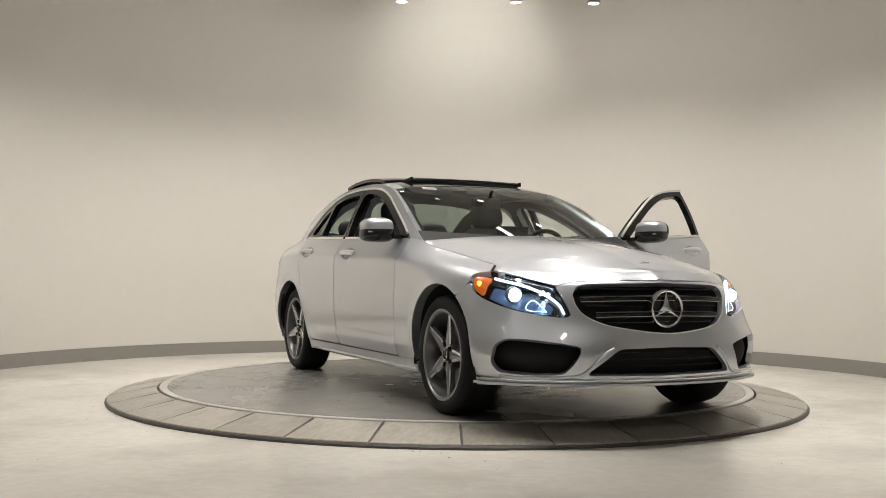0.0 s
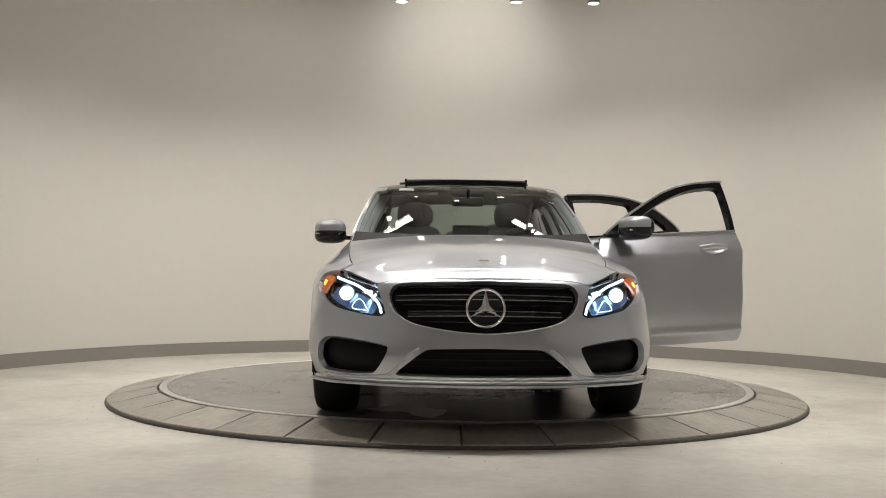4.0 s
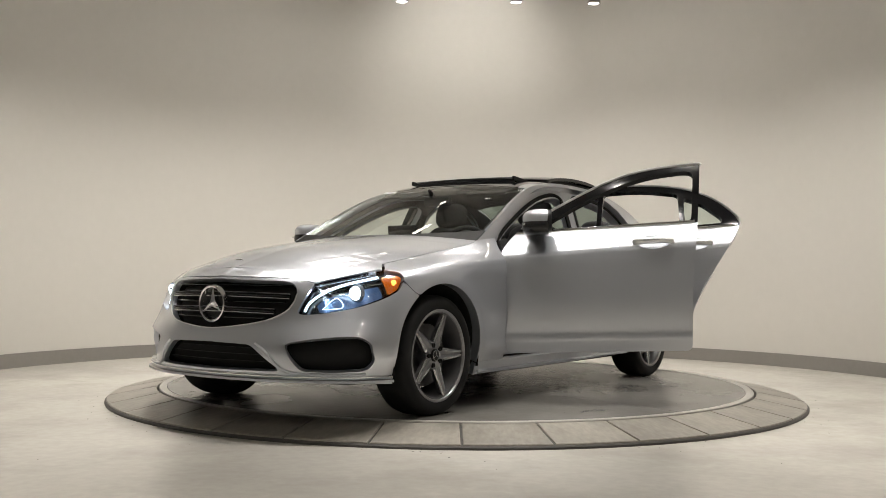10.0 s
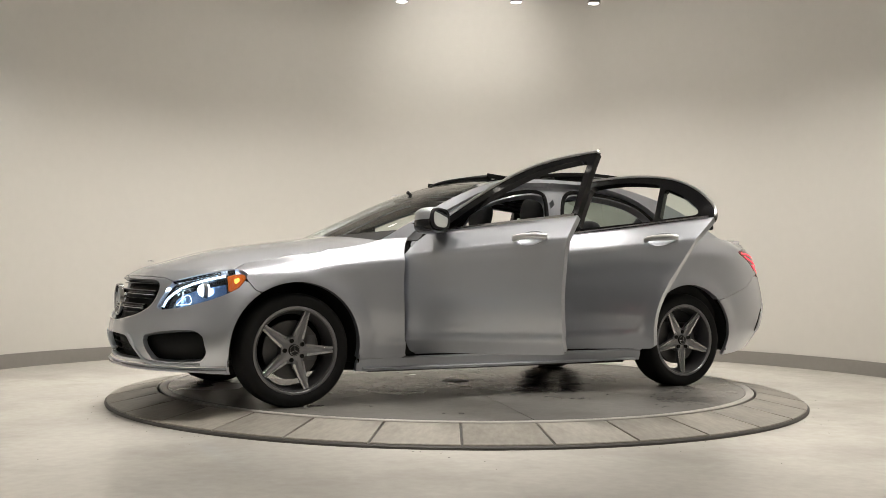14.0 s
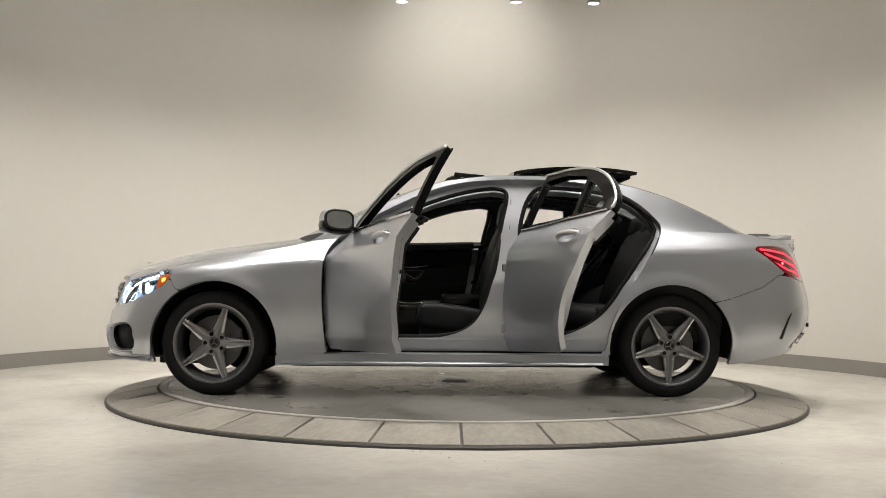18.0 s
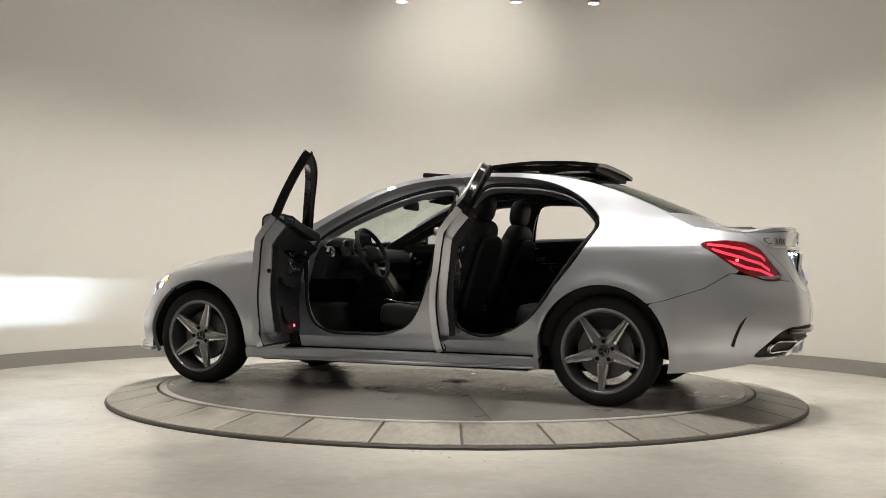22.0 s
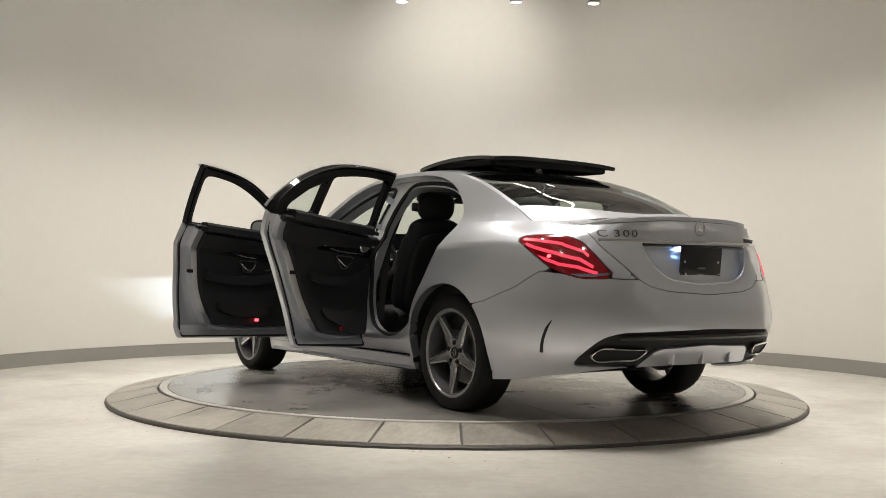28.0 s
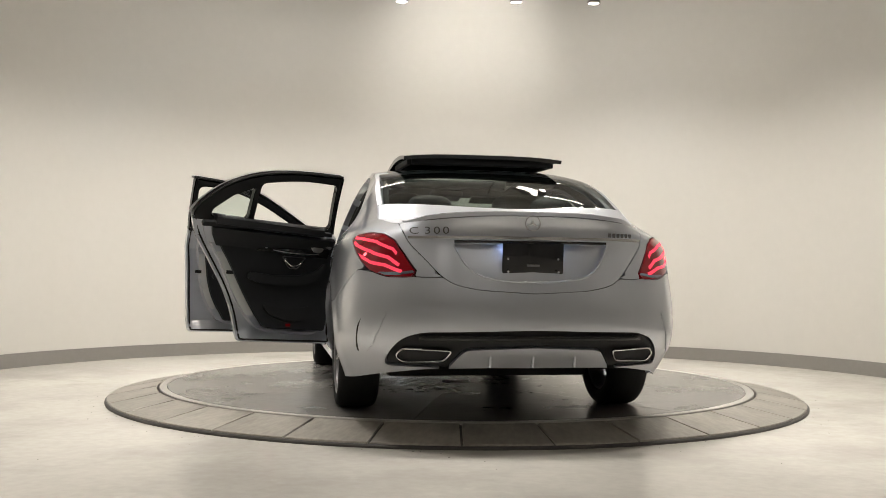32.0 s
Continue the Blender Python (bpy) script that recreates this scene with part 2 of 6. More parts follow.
def bm_tube(points, radius, seg=8, closed=False, flat=1.0):
    """A round bar along points; flat squeezes it in z."""
    pts = [Vector(p) for p in points]
    bm = bmesh.new()
    rings = []
    n = len(pts)
    for i, p in enumerate(pts):
        a = pts[(i - 1) % n] if (closed or i) else pts[i]
        b = pts[(i + 1) % n] if (closed or i < n - 1) else pts[i]
        t = (b - a).normalized()
        up = Vector((0, 0, 1)) if abs(t.z) < 0.95 else Vector((0, 1, 0))
        s = t.cross(up).normalized()
        u = s.cross(t).normalized()
        rings.append([bm.verts.new(p + radius * (math.cos(2 * math.pi * k / seg) * s + flat * math.sin(2 * math.pi * k / seg) * u)) for k in range(seg)])
    pairs = list(zip(rings, rings[1:])) + ([(rings[-1], rings[0])] if closed else [])
    for a, b in pairs:
        for k in range(seg):
            j = (k + 1) % seg
            bm.faces.new((a[k], a[j], b[j], b[k]))
    if not closed:
        bm.faces.new(rings[0])
        bm.faces.new(rings[-1])
    bmesh.ops.recalc_face_normals(bm, faces=bm.faces)
    return bm


def bm_prism(outline, depth, axis="y", bevel=0.0):
    """Extrudes a flat outline (pairs) along an axis from 0 to depth."""
    bm = bmesh.new()
    put = {"y": lambda p, d: (p[0], d, p[1]), "x": lambda p, d: (d, p[0], p[1]), "z": lambda p, d: (p[0], p[1], d)}[axis]
    a = [bm.verts.new(put(p, 0)) for p in outline]
    b = [bm.verts.new(put(p, depth)) for p in outline]
    bm.faces.new(a)
    bm.faces.new(list(reversed(b)))
    for i in range(len(a)):
        j = (i + 1) % len(a)
        bm.faces.new((a[i], b[i], b[j], a[j]))
    bmesh.ops.recalc_face_normals(bm, faces=bm.faces)
    if bevel:
        bmesh.ops.bevel(bm, geom=bm.edges[:], offset=bevel, segments=2, affect="EDGES", profile=0.5)
    return bm


def curve_pts(pts, n=8, closed=False):
    """Catmull-Rom through points of any dimension, n steps a span."""
    P = np.array(pts, float)
    out = []
    m = len(P)
    for i in range(m if closed else m - 1):
        if closed:
            p0, p1, p2, p3 = P[(i - 1) % m], P[i], P[(i + 1) % m], P[(i + 2) % m]
        else:
            p1, p2 = P[i], P[i + 1]
            p0 = P[i - 1] if i else 2 * p1 - p2
            p3 = P[i + 2] if i + 2 < m else 2 * p2 - p1
        for k in range(n):
            t = k / n
            out.append(0.5 * (2 * p1 + (p2 - p0) * t + (2 * p0 - 5 * p1 + 4 * p2 - p3) * t * t + (3 * p1 - p0 - 3 * p2 + p3) * t ** 3))
    if not closed:
        out.append(P[-1])
    return np.array(out)

# ---- the setting ----
def arc_strip(name, radius, z0, z1, thick, material, label, a0=0.0, a1=180.0, seg=120):
    """A curved wall piece with thickness, its inner face at the radius."""
    verts, faces = [], []
    for i in range(seg + 1):
        a = radians(a0 + (a1 - a0) * i / seg)
        c, s = math.cos(a), math.sin(a)
        for r, z in ((radius, z0), (radius, z1), (radius + thick, z1), (radius + thick, z0)):
            verts.append((WALL_C[0] + r * c, WALL_C[1] + r * s, z))
    for i in range(seg):
        for k in range(4):
            j = (k + 1) % 4
            faces.append((4 * i + k, 4 * i + 4 + k, 4 * i + 4 + j, 4 * i + j))
    ob = mesh_ob(name, verts, faces, material, smooth=True)
    ob.data.set_sharp_from_angle(angle=radians(40))
    return tagged(ob, label, "wall", kind="structure")


CEIL_Z = 4.3
BACK_Y = -11.0
arc_strip("wall_north", WALL_R, FLOOR_Z, CEIL_Z, 0.15, M_WALL, "smooth cream painted curved wall behind the turntable")
arc_strip("baseboard", WALL_R - 0.018, FLOOR_Z, 0.04, 0.018, M_BASE, "grey baseboard along the curved wall")


def slab(name, x0, x1, y0, y1, z0, z1, material, label, category):
    ob = part(name, bm_box(x1 - x0, y1 - y0, z1 - z0, ((x0 + x1) / 2, (y0 + y1) / 2, (z0 + z1) / 2)), material, None, smooth=False)
    return tagged(ob, label, category, kind="structure")


slab("wall_west", WALL_C[0] - WALL_R - 0.15, WALL_C[0] - WALL_R, BACK_Y, WALL_C[1], FLOOR_Z, CEIL_Z, M_HALL, "plain grey painted side wall", "wall")
slab("wall_east", WALL_C[0] + WALL_R, WALL_C[0] + WALL_R + 0.15, BACK_Y, WALL_C[1], FLOOR_Z, CEIL_Z, M_HALL, "plain grey painted side wall", "wall")
slab("wall_south", WALL_C[0] - WALL_R - 0.15, WALL_C[0] + WALL_R + 0.15, BACK_Y - 0.15, BACK_Y, FLOOR_Z, CEIL_Z, M_HALL, "plain grey painted wall", "wall")
slab("floor", WALL_C[0] - WALL_R - 0.15, WALL_C[0] + WALL_R + 0.15, BACK_Y - 0.15, WALL_R + 0.3, FLOOR_Z - 0.1, FLOOR_Z, M_FLOOR, "glossy cream epoxy floor with faint stains", "floor")
slab("ceiling", WALL_C[0] - WALL_R - 0.15, WALL_C[0] + WALL_R + 0.15, BACK_Y - 0.15, WALL_R + 0.3, CEIL_Z, CEIL_Z + 0.1, M_CEIL, "plain painted showroom ceiling", "ceiling")


def spot_lamp(x, y, z):
    """A grey cylinder lamp hanging on a stem, with a glowing lens."""
    lamp = tagged(new("ceiling_spot_lamp"), "grey cylinder spot lamp with a glowing white lens", "spot lamp", "lamps round the room")
    lamp.location = (x, y, z)
    part("housing", bm_lathe([(0.0, 0.2), (0.052, 0.2), (0.057, 0.194), (0.057, 0.004), (0.055, 0.0), (0.051, 0.002), (0.049, 0.02), (0.0, 0.02)], 32), M_LAMPBODY, lamp, angle=40)
    part("stem", bm_lathe([(0.0, 0.24), (0.012, 0.24), (0.012, 0.2), (0.0, 0.2)], 12), M_LAMPBODY, lamp, angle=40)
    part("lens", bm_lathe([(0.0, 0.002), (0.03, 0.003), (0.047, 0.008), (0.048, 0.016), (0.0, 0.016)], 32), M_LAMPGLOW, lamp, "glowing white lens")
    return lamp


first_lamp = spot_lamp(*RING_AND_FILL_LAMPS[0][:3])
# the fill lamps added out of view get the same housing
for x, y, z, *_ in RING_AND_FILL_LAMPS[1:]:
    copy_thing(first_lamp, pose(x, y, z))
# the rods on which the lamps hang, the added fill lamps too
for x, y, z, *_ in RING_AND_FILL_LAMPS:
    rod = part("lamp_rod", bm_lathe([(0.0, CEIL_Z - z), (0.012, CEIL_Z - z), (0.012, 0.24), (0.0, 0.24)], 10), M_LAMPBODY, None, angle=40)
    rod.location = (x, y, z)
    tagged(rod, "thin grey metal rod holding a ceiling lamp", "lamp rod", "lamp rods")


def ceiling_panel(x, y, turn):
    lamp = tagged(new("ceiling_light_panel"), "long narrow white ceiling light panel in a grey frame", "light panel", "ceiling panels")
    lamp.matrix_basis = pose(x, y, CEIL_Z, 0, 0, turn)
    fr = bm_join(bm_box(1.26, 0.03, 0.06, (0, 0.08, -0.03), 0.004), bm_box(1.26, 0.03, 0.06, (0, -0.08, -0.03), 0.004),
                 bm_box(0.03, 0.13, 0.06, (0.615, 0, -0.03), 0.004), bm_box(0.03, 0.13, 0.06, (-0.615, 0, -0.03), 0.004))
    part("frame", fr, M_LAMPBODY, lamp, smooth=False)
    part("diffuser", bm_box(1.20, 0.13, 0.01, (0, 0, -0.02)), M_LAMPGLOW, lamp, "glowing white diffuser", smooth=False)
    return lamp


first_panel = ceiling_panel(*CEIL_PANELS[0])
for x, y, turn in CEIL_PANELS[1:]:
    copy_thing(first_panel, pose(x, y, CEIL_Z, 0, 0, turn))

# ---- the turntable ----
DISC_R, RING_R = 2.035, 2.36
RING_IN = DISC_R + 0.014
N_TILES, TILE0 = 33, -89.2


def wedge(r0, r1, a0, a1, z_in, z_out, base, seg=5, bevel=0.004, up=None):
    """One plate of a ring, between two radii and two angles, sloping from z_in to z_out."""
    verts, faces = [], []

    def row(r, z, shrink):
        for i in range(seg + 1):
            a = a0 + (a1 - a0) * i / seg
            if i == 0:
                a += shrink / r
            if i == seg:
                a -= shrink / r
            verts.append((r * math.cos(a), r * math.sin(a), z))

    row(r0, base, 0), row(r0, z_in - bevel, 0), row(r0 + bevel, z_in, bevel), row(r1 - bevel, z_out, bevel), row(r1, z_out - bevel, 0), row(r1, base, 0)
    m = seg + 1
    for k in range(5):
        for i in range(seg):
            faces.append((k * m + i, (k + 1) * m + i, (k + 1) * m + i + 1, k * m + i + 1))
    faces.append(tuple(k * m for k in range(6)))
    faces.append(tuple(k * m + seg for k in reversed(range(6))))
    return verts, faces


ring = tagged(new("turntable_ring"), "fixed sloping ring of worn grey steel plates round the turntable", "turntable ring", kind="")
step = 2 * math.pi / N_TILES
v, f = wedge(RING_IN, RING_R, radians(TILE0) + 0.0022, radians(TILE0) + step - 0.0022, -0.004, -0.058, FLOOR_Z)
first = mesh_ob("steel_plate", v, f, M_TILE, ring, smooth=False)
for i in range(1, N_TILES):
    o = new("steel_plate", first.data)
    o.parent = ring
    o.rotation_euler = (0, 0, i * step)
part("ring_bed", bm_lathe([(RING_IN + 0.002, FLOOR_Z), (RING_IN + 0.002, -0.014), (RING_R + 0.006, -0.068), (RING_R + 0.012, -0.074), (RING_R + 0.012, FLOOR_Z)], 132), M_EDGE, ring, "dark steel bed under the plates", angle=30)

disc = tagged(new("turntable_disc"), "round grey coated turntable platform turning under the car", "turntable")
N_SECT = 8
sect = 2 * math.pi / N_SECT
for i in range(N_SECT):
    a0 = radians(118.0) + i * sect
    v, f = wedge(0.02, DISC_R - 0.052, a0 + 0.0006, a0 + sect - 0.0006, 0.0, 0.0, -0.03, seg=12, bevel=0.002)
    mesh_ob("floor_panel", v, f, M_DISC, disc, smooth=False)
part("rim_band", bm_lathe([(DISC_R - 0.049, -0.03), (DISC_R - 0.049, 0.0), (DISC_R - 0.004, 0.001), (DISC_R, -0.003), (DISC_R, -0.06)], 160), M_RIM, disc, "pale trim band round the edge", angle=30)
part("underside", bm_lathe([(0.0, -0.02), (DISC_R - 0.02, -0.02), (DISC_R - 0.02, -0.06), (0, -0.06)], 64), M_EDGE, disc, angle=30)
part("hub_cap", bm_lathe([(0.0, 0.004), (0.09, 0.004), (0.1, 0.0), (0.1, -0.02)], 32), M_RIM, disc, angle=30)

# grit on the floor and along the edge of the ring
random.seed(11)
gv, gf = [], []
for i in range(130):
    if i < 60:
        a, r = random.uniform(0, 2 * math.pi), RING_R + 0.03 + abs(random.gauss(0, 0.06))
        x, y = r * math.cos(a), r * math.sin(a)
    else:
        x, y = random.uniform(-3.4, 3.4), random.uniform(-4.6, 2.8)
        if math.hypot(x, y) < RING_R + 0.04 or math.hypot(x, y - 0.06) > 3.9 and y > 0:
            continue
    w, turn, k = random.uniform(0.002, 0.006), random.uniform(0, 6.28), len(gv)
    for j in range(5):
        gv.append((x + w * math.cos(turn + 1.257 * j) * random.uniform(0.6, 1.3), y + w * math.sin(turn + 1.257 * j) * random.uniform(0.6, 1.3), FLOOR_Z))
    gv.append((x, y, FLOOR_Z + 0.35 * w))
    gf += [(k + j, k + (j + 1) % 5, k + 5) for j in range(5)]
tagged(mesh_ob("floor_grit", gv, gf, M_GRIT, smooth=False), "small dark specks of grit scattered on the floor", "grit", kind="stuff")

# ---- the car: its surfaces ----
# Car space: x forward, y to its left, z up, origin on the ground midway between the axles.
# Six feature lines run round the left half, from the middle of the nose to the middle of the tail.
LINE_A = [(2.226, 0, .225), (2.206, .25, .222), (2.156, .45, .218), (2.052, .65, .212), (1.945, .765, .205), (1.76, .832, .195), (1.42, .845, .19), (1, .825, .185), (0.7, .825, .185),
          (0, .825, .185), (-.7, .83, .19), (-1.42, .845, .20), (-1.86, .83, .21), (-2.17, .71, .255), (-2.34, .49, .29), (-2.40, .25, .30), (-2.41, 0, .30)]
LINE_B = [(2.261, 0, 0.36), (2.241, 0.25, 0.36), (2.186, 0.45, 0.36), (2.096, 0.65, 0.36), (1.990, 0.788, 0.36), (1.785, 0.878, 0.355), (1.42, 0.893, 0.35), (1, 0.868, 0.345), (0.7, 0.868, 0.345),
          (0, 0.873, 0.345), (-0.7, 0.878, 0.35), (-1.42, 0.892, 0.36), (-1.9, 0.884, 0.37), (-2.23, 0.772, 0.4), (-2.425, 0.51, 0.42), (-2.49, 0.25, 0.43), (-2.50, 0, 0.43)]
LINE_C = [(2.241, 0, 0.52), (2.216, 0.25, 0.52), (2.126, 0.46, 0.52), (2.022, 0.645, 0.52), (1.918, 0.78, 0.525), (1.745, 0.876, 0.53), (1.42, 0.905, 0.53), (1, 0.89, 0.53), (0.7, 0.892, 0.53),
          (0, 0.9, 0.535), (-0.7, 0.904, 0.54), (-1.42, 0.915, 0.545), (-1.92, 0.896, 0.55), (-2.25, 0.783, 0.56), (-2.445, 0.51, 0.565), (-2.505, 0.25, 0.57), (-2.515, 0, 0.57)]
LINE_D = [(2.196, 0, 0.69), (2.166, 0.25, 0.69), (2.081, 0.46, 0.68), (1.963, 0.633, 0.672), (1.860, 0.762, 0.672), (1.7, 0.857, 0.68), (1.42, 0.897, 0.685), (1, 0.886, 0.7), (0.7, 0.889, 0.705),
          (0, 0.897, 0.71), (-0.7, 0.9, 0.715), (-1.42, 0.910, 0.72), (-1.92, 0.884, 0.73), (-2.23, 0.766, 0.735), (-2.41, 0.50, 0.74), (-2.465, 0.25, 0.74), (-2.475, 0, 0.74)]
LINE_E = [(2.142, 0, 0.745), (2.114, 0.25, 0.742), (2.03, 0.455, 0.731), (1.915, 0.61, 0.734), (1.81, 0.728, 0.742), (1.67, 0.82, 0.762), (1.42, 0.862, 0.788), (1, 0.87, 0.822), (0.7, 0.875, 0.838),
          (0, 0.883, 0.862), (-0.7, 0.885, 0.886), (-1.42, 0.883, 0.912), (-1.92, 0.850, 0.922), (-2.185, 0.735, 0.915), (-2.36, 0.48, 0.93), (-2.41, 0.25, 0.94), (-2.42, 0, 0.945)]
LINE_F = [(2.085, 0, 0.776), (2.06, 0.25, 0.772), (1.992, 0.44, 0.758), (1.915, 0.535, 0.752), (1.8, 0.622, 0.773), (1.635, 0.685, 0.808), (1.42, 0.715, 0.848), (1, 0.745, 0.918), (0.72, 0.752, 0.972),
          (0, 0.8, 0.995), (-0.7, 0.803, 1.015), (-1.42, 0.792, 1.04), (-1.9, 0.706, 1.036), (-2.15, 0.635, 1.004), (-2.36, 0.46, 1.014), (-2.425, 0.25, 1.028), (-2.435, 0, 1.032)]
NET = np.array([LINE_A, LINE_B, LINE_C, LINE_D, LINE_E, LINE_F])
SPAN_N = [max(4, int(np.linalg.norm(NET[2, i + 1] - NET[2, i]) / 0.016)) for i in range(NET.shape[1] - 1)]


def spline_rows(P, counts):
    """Catmull-Rom along axis 0 of an array of points, with its own count of steps for each span."""
    out = []
    m = len(P)
    for i in range(m - 1):
        p1, p2 = P[i], P[i + 1]
        p0 = P[i - 1] if i else 2 * p1 - p2
        p3 = P[i + 2] if i + 2 < m else 2 * p2 - p1
        for k in range(counts[i]):
            t = k / counts[i]
            out.append(0.5 * (2 * p1 + (p2 - p0) * t + (2 * p0 - 5 * p1 + 4 * p2 - p3) * t * t + (3 * p1 - p0 - 3 * p2 + p3) * t ** 3))
    out.append(P[-1])
    return np.array(out)


def mirror_ends(P):
    """Keeps the lines square to the middle plane at nose and tail."""
    P = P.copy()
    P[0, ..., 1] = 0
    P[-1, ..., 1] = 0
    return P


_along = mirror_ends(spline_rows(np.transpose(NET, (1, 0, 2)), SPAN_N))
GRID_BAND = np.transpose(spline_rows(np.transpose(_along, (1, 0, 2)), [9, 9, 9, 7, 8]), (1, 0, 2))
# the pressed creases: one under the belt, one low on the doors
for row, push, x0, x1 in ((34, .006, -1.95, 1.2), (33, .0015, -1.95, 1.2), (35, .0022, -1.95, 1.2), (10, .003, -1.0, .98), (9, .011, -1.0, .98), (8, .009, -1.0, .98), (7, .006, -1.0, .98), (6, .003, -1.0, .98)):
    _x = GRID_BAND[:, row, 0]
    GRID_BAND[:, row, 1] += push * np.clip((_x - x0) / .2, 0, 1) * np.clip((x1 - _x) / .2, 0, 1)
# the wheel openings swell outwards
for _ax in (1.42, -1.42):
    _r = np.hypot(GRID_BAND[..., 0] - _ax, GRID_BAND[..., 2] - .318)
    GRID_BAND[..., 1] += .013 * np.exp(-((_r - .395) / .055) ** 2) * np.clip((GRID_BAND[..., 1] - .55) / .2, 0, 1)
EDGE_F = GRID_BAND[:, -1, :]


def grid_surface(G):
    """Points, normals and triangles of a grid of points."""
    nu, nv = G.shape[:2]
    du, dv = np.gradient(G, axis=0), np.gradient(G, axis=1)
    N = np.cross(du, dv)
    size = np.linalg.norm(N, axis=2, keepdims=True)
    N /= np.maximum(size, 1e-9)
    N[-1] = np.where(size[-1] < 1e-7, N[-2], N[-1])
    N[0] = np.where(size[0] < 1e-7, N[1], N[0])
    idx = np.arange(nu * nv).reshape(nu, nv)
    a, b, c, d = idx[:-1, :-1].ravel(), idx[1:, :-1].ravel(), idx[1:, 1:].ravel(), idx[:-1, 1:].ravel()
    T = np.concatenate([np.stack([a, b, c], 1), np.stack([a, c, d], 1)])
    return np.concatenate([G.reshape(-1, 3), N.reshape(-1, 3)], 1), T


def face_out(surf, centre=(0, 0, 0.6)):
    """Turns normals and triangles away from the car's middle."""
    V, T = surf
    c = np.array(centre)
    out = V[:, :3] - c
    if np.mean(np.sum(out * V[:, 3:], 1)) < 0:
        V = V.copy()
        V[:, 3:] *= -1
        T = T[:, ::-1]
    return V, T


BAND = face_out(grid_surface(GRID_BAND), (0, 0.2, 0.5))
_side = [i for i in range(len(EDGE_F)) if abs(EDGE_F[i, 1]) > 0.3]
FX = EDGE_F[_side][::-1]


def belt(x):
    """Half width and height of the top edge of the flank at x."""
    o = np.argsort(FX[:, 0])
    return np.interp(x, FX[o, 0], FX[o, 1]), np.interp(x, FX[o, 0], FX[o, 2])


ROOF_U = curve_pts([(-2.2, .90), (-2.05, .972), (-1.9, 1.042), (-1.75, 1.124), (-1.45, 1.262), (-1.15, 1.35), (-.85, 1.392), (-.5, 1.402), (-.2, 1.388), (.05, 1.342), (.3, 1.245), (.55, 1.118), (.8, .985), (.95, .905), (1.1, .825)], 48)


def rail(x):
    return np.interp(x, ROOF_U[:, 0], ROOF_U[:, 1])


def side_y(x, z):
    """Half width of the flank's upper part (pillars and window frames)."""
    yb, zb = belt(x)
    dz = np.maximum(z - zb, 0)
    rear = np.clip((-0.85 - x) / 0.5, 0, 1)
    return yb - 0.34 * dz - 0.36 * dz * dz - rear * 0.030 * (1 - np.exp(-dz / 0.07))


_xs = np.linspace(-2.0, 0.9, 182)
_g = []
for x in _xs:
    yb, zb = belt(x)
    zt = max(rail(x), zb + 0.002)
    zz = zb + (zt - zb) * np.linspace(0, 1, 25)
    _g.append(np.stack([np.full(25, x), side_y(x, zz), zz], 1))
GREEN = face_out(grid_surface(np.array(_g)), (-0.5, 0, 0.9))

CROWN = curve_pts([(-2.2, .10), (-1.9, .085), (-1.5, .06), (-1.0, .045), (-.4, .04), (.1, .045), (.5, .07), (.8, .095), (1.1, .115)], 48)


def crown(x):
    return np.interp(x, CROWN[:, 0], CROWN[:, 1])


def rail_y(x):
    return side_y(x, rail(x))


_xs = np.linspace(-2.12, 1.06, 190)
_q = np.sin(np.linspace(-1, 1, 61) * math.pi / 2)
_g = []
for x in _xs:
    y = _q * rail_y(x)
    _g.append(np.stack([np.full(61, x), y, rail(x) + crown(x) * (1 - np.abs(_q) ** (2.4 + 1.2 * min(1, max(0, (-1.0 - x) / .3))))], 1))
TOP = face_out(grid_surface(np.array(_g)), (-0.5, 0, 0.9))


def cap(i0, i1, mid, power, n=28):
    """A lid that spans from the flank's top edge (points i0 to i1) to a middle line given as (x, z) by share."""
    rows = []
    for i in range(i0, i1):
        e = EDGE_F[i]
        s = (i - i0) / (i1 - 1 - i0)
        xc, zc = np.interp(s, mid[:, 0], mid[:, 1]), np.interp(s, mid[:, 0], mid[:, 2])
        q = np.linspace(1, 0, n)
        w = 1 - q ** power
        rows.append(np.stack([e[0] + (xc - e[0]) * (1 - q * q), e[1] * q, e[2] + (zc - e[2]) * w], 1))
    return np.array(rows)


def from_edge(P, i0, i1, n=28):
    """Distance of a lid's points from its outer edge."""
    return np.linalg.norm(P[:, :3] - np.repeat(EDGE_F[i0:i1], n, axis=0), axis=1)


_ends = np.cumsum([0] + SPAN_N)
HOOD_MID = curve_pts([(0, 2.085, .776), (.08, 2.03, .7945), (.25, 1.945, .820), (.45, 1.76, .876), (.62, 1.55, .920), (.80, 1.28, .958), (1.0, .985, .995)], 36)
HOOD = face_out(grid_surface(cap(0, _ends[8] + 1, HOOD_MID, 2.7)), (1.4, 0, 0.3))
DECK_MID = curve_pts([(0, -1.965, 1.066), (.4, -2.12, 1.064), (.75, -2.30, 1.052), (1.0, -2.435, 1.032)], 36)
DECK = face_out(grid_surface(cap(_ends[12], _ends[16] + 1, DECK_MID, 2.6)), (-2.1, 0, 0.6))


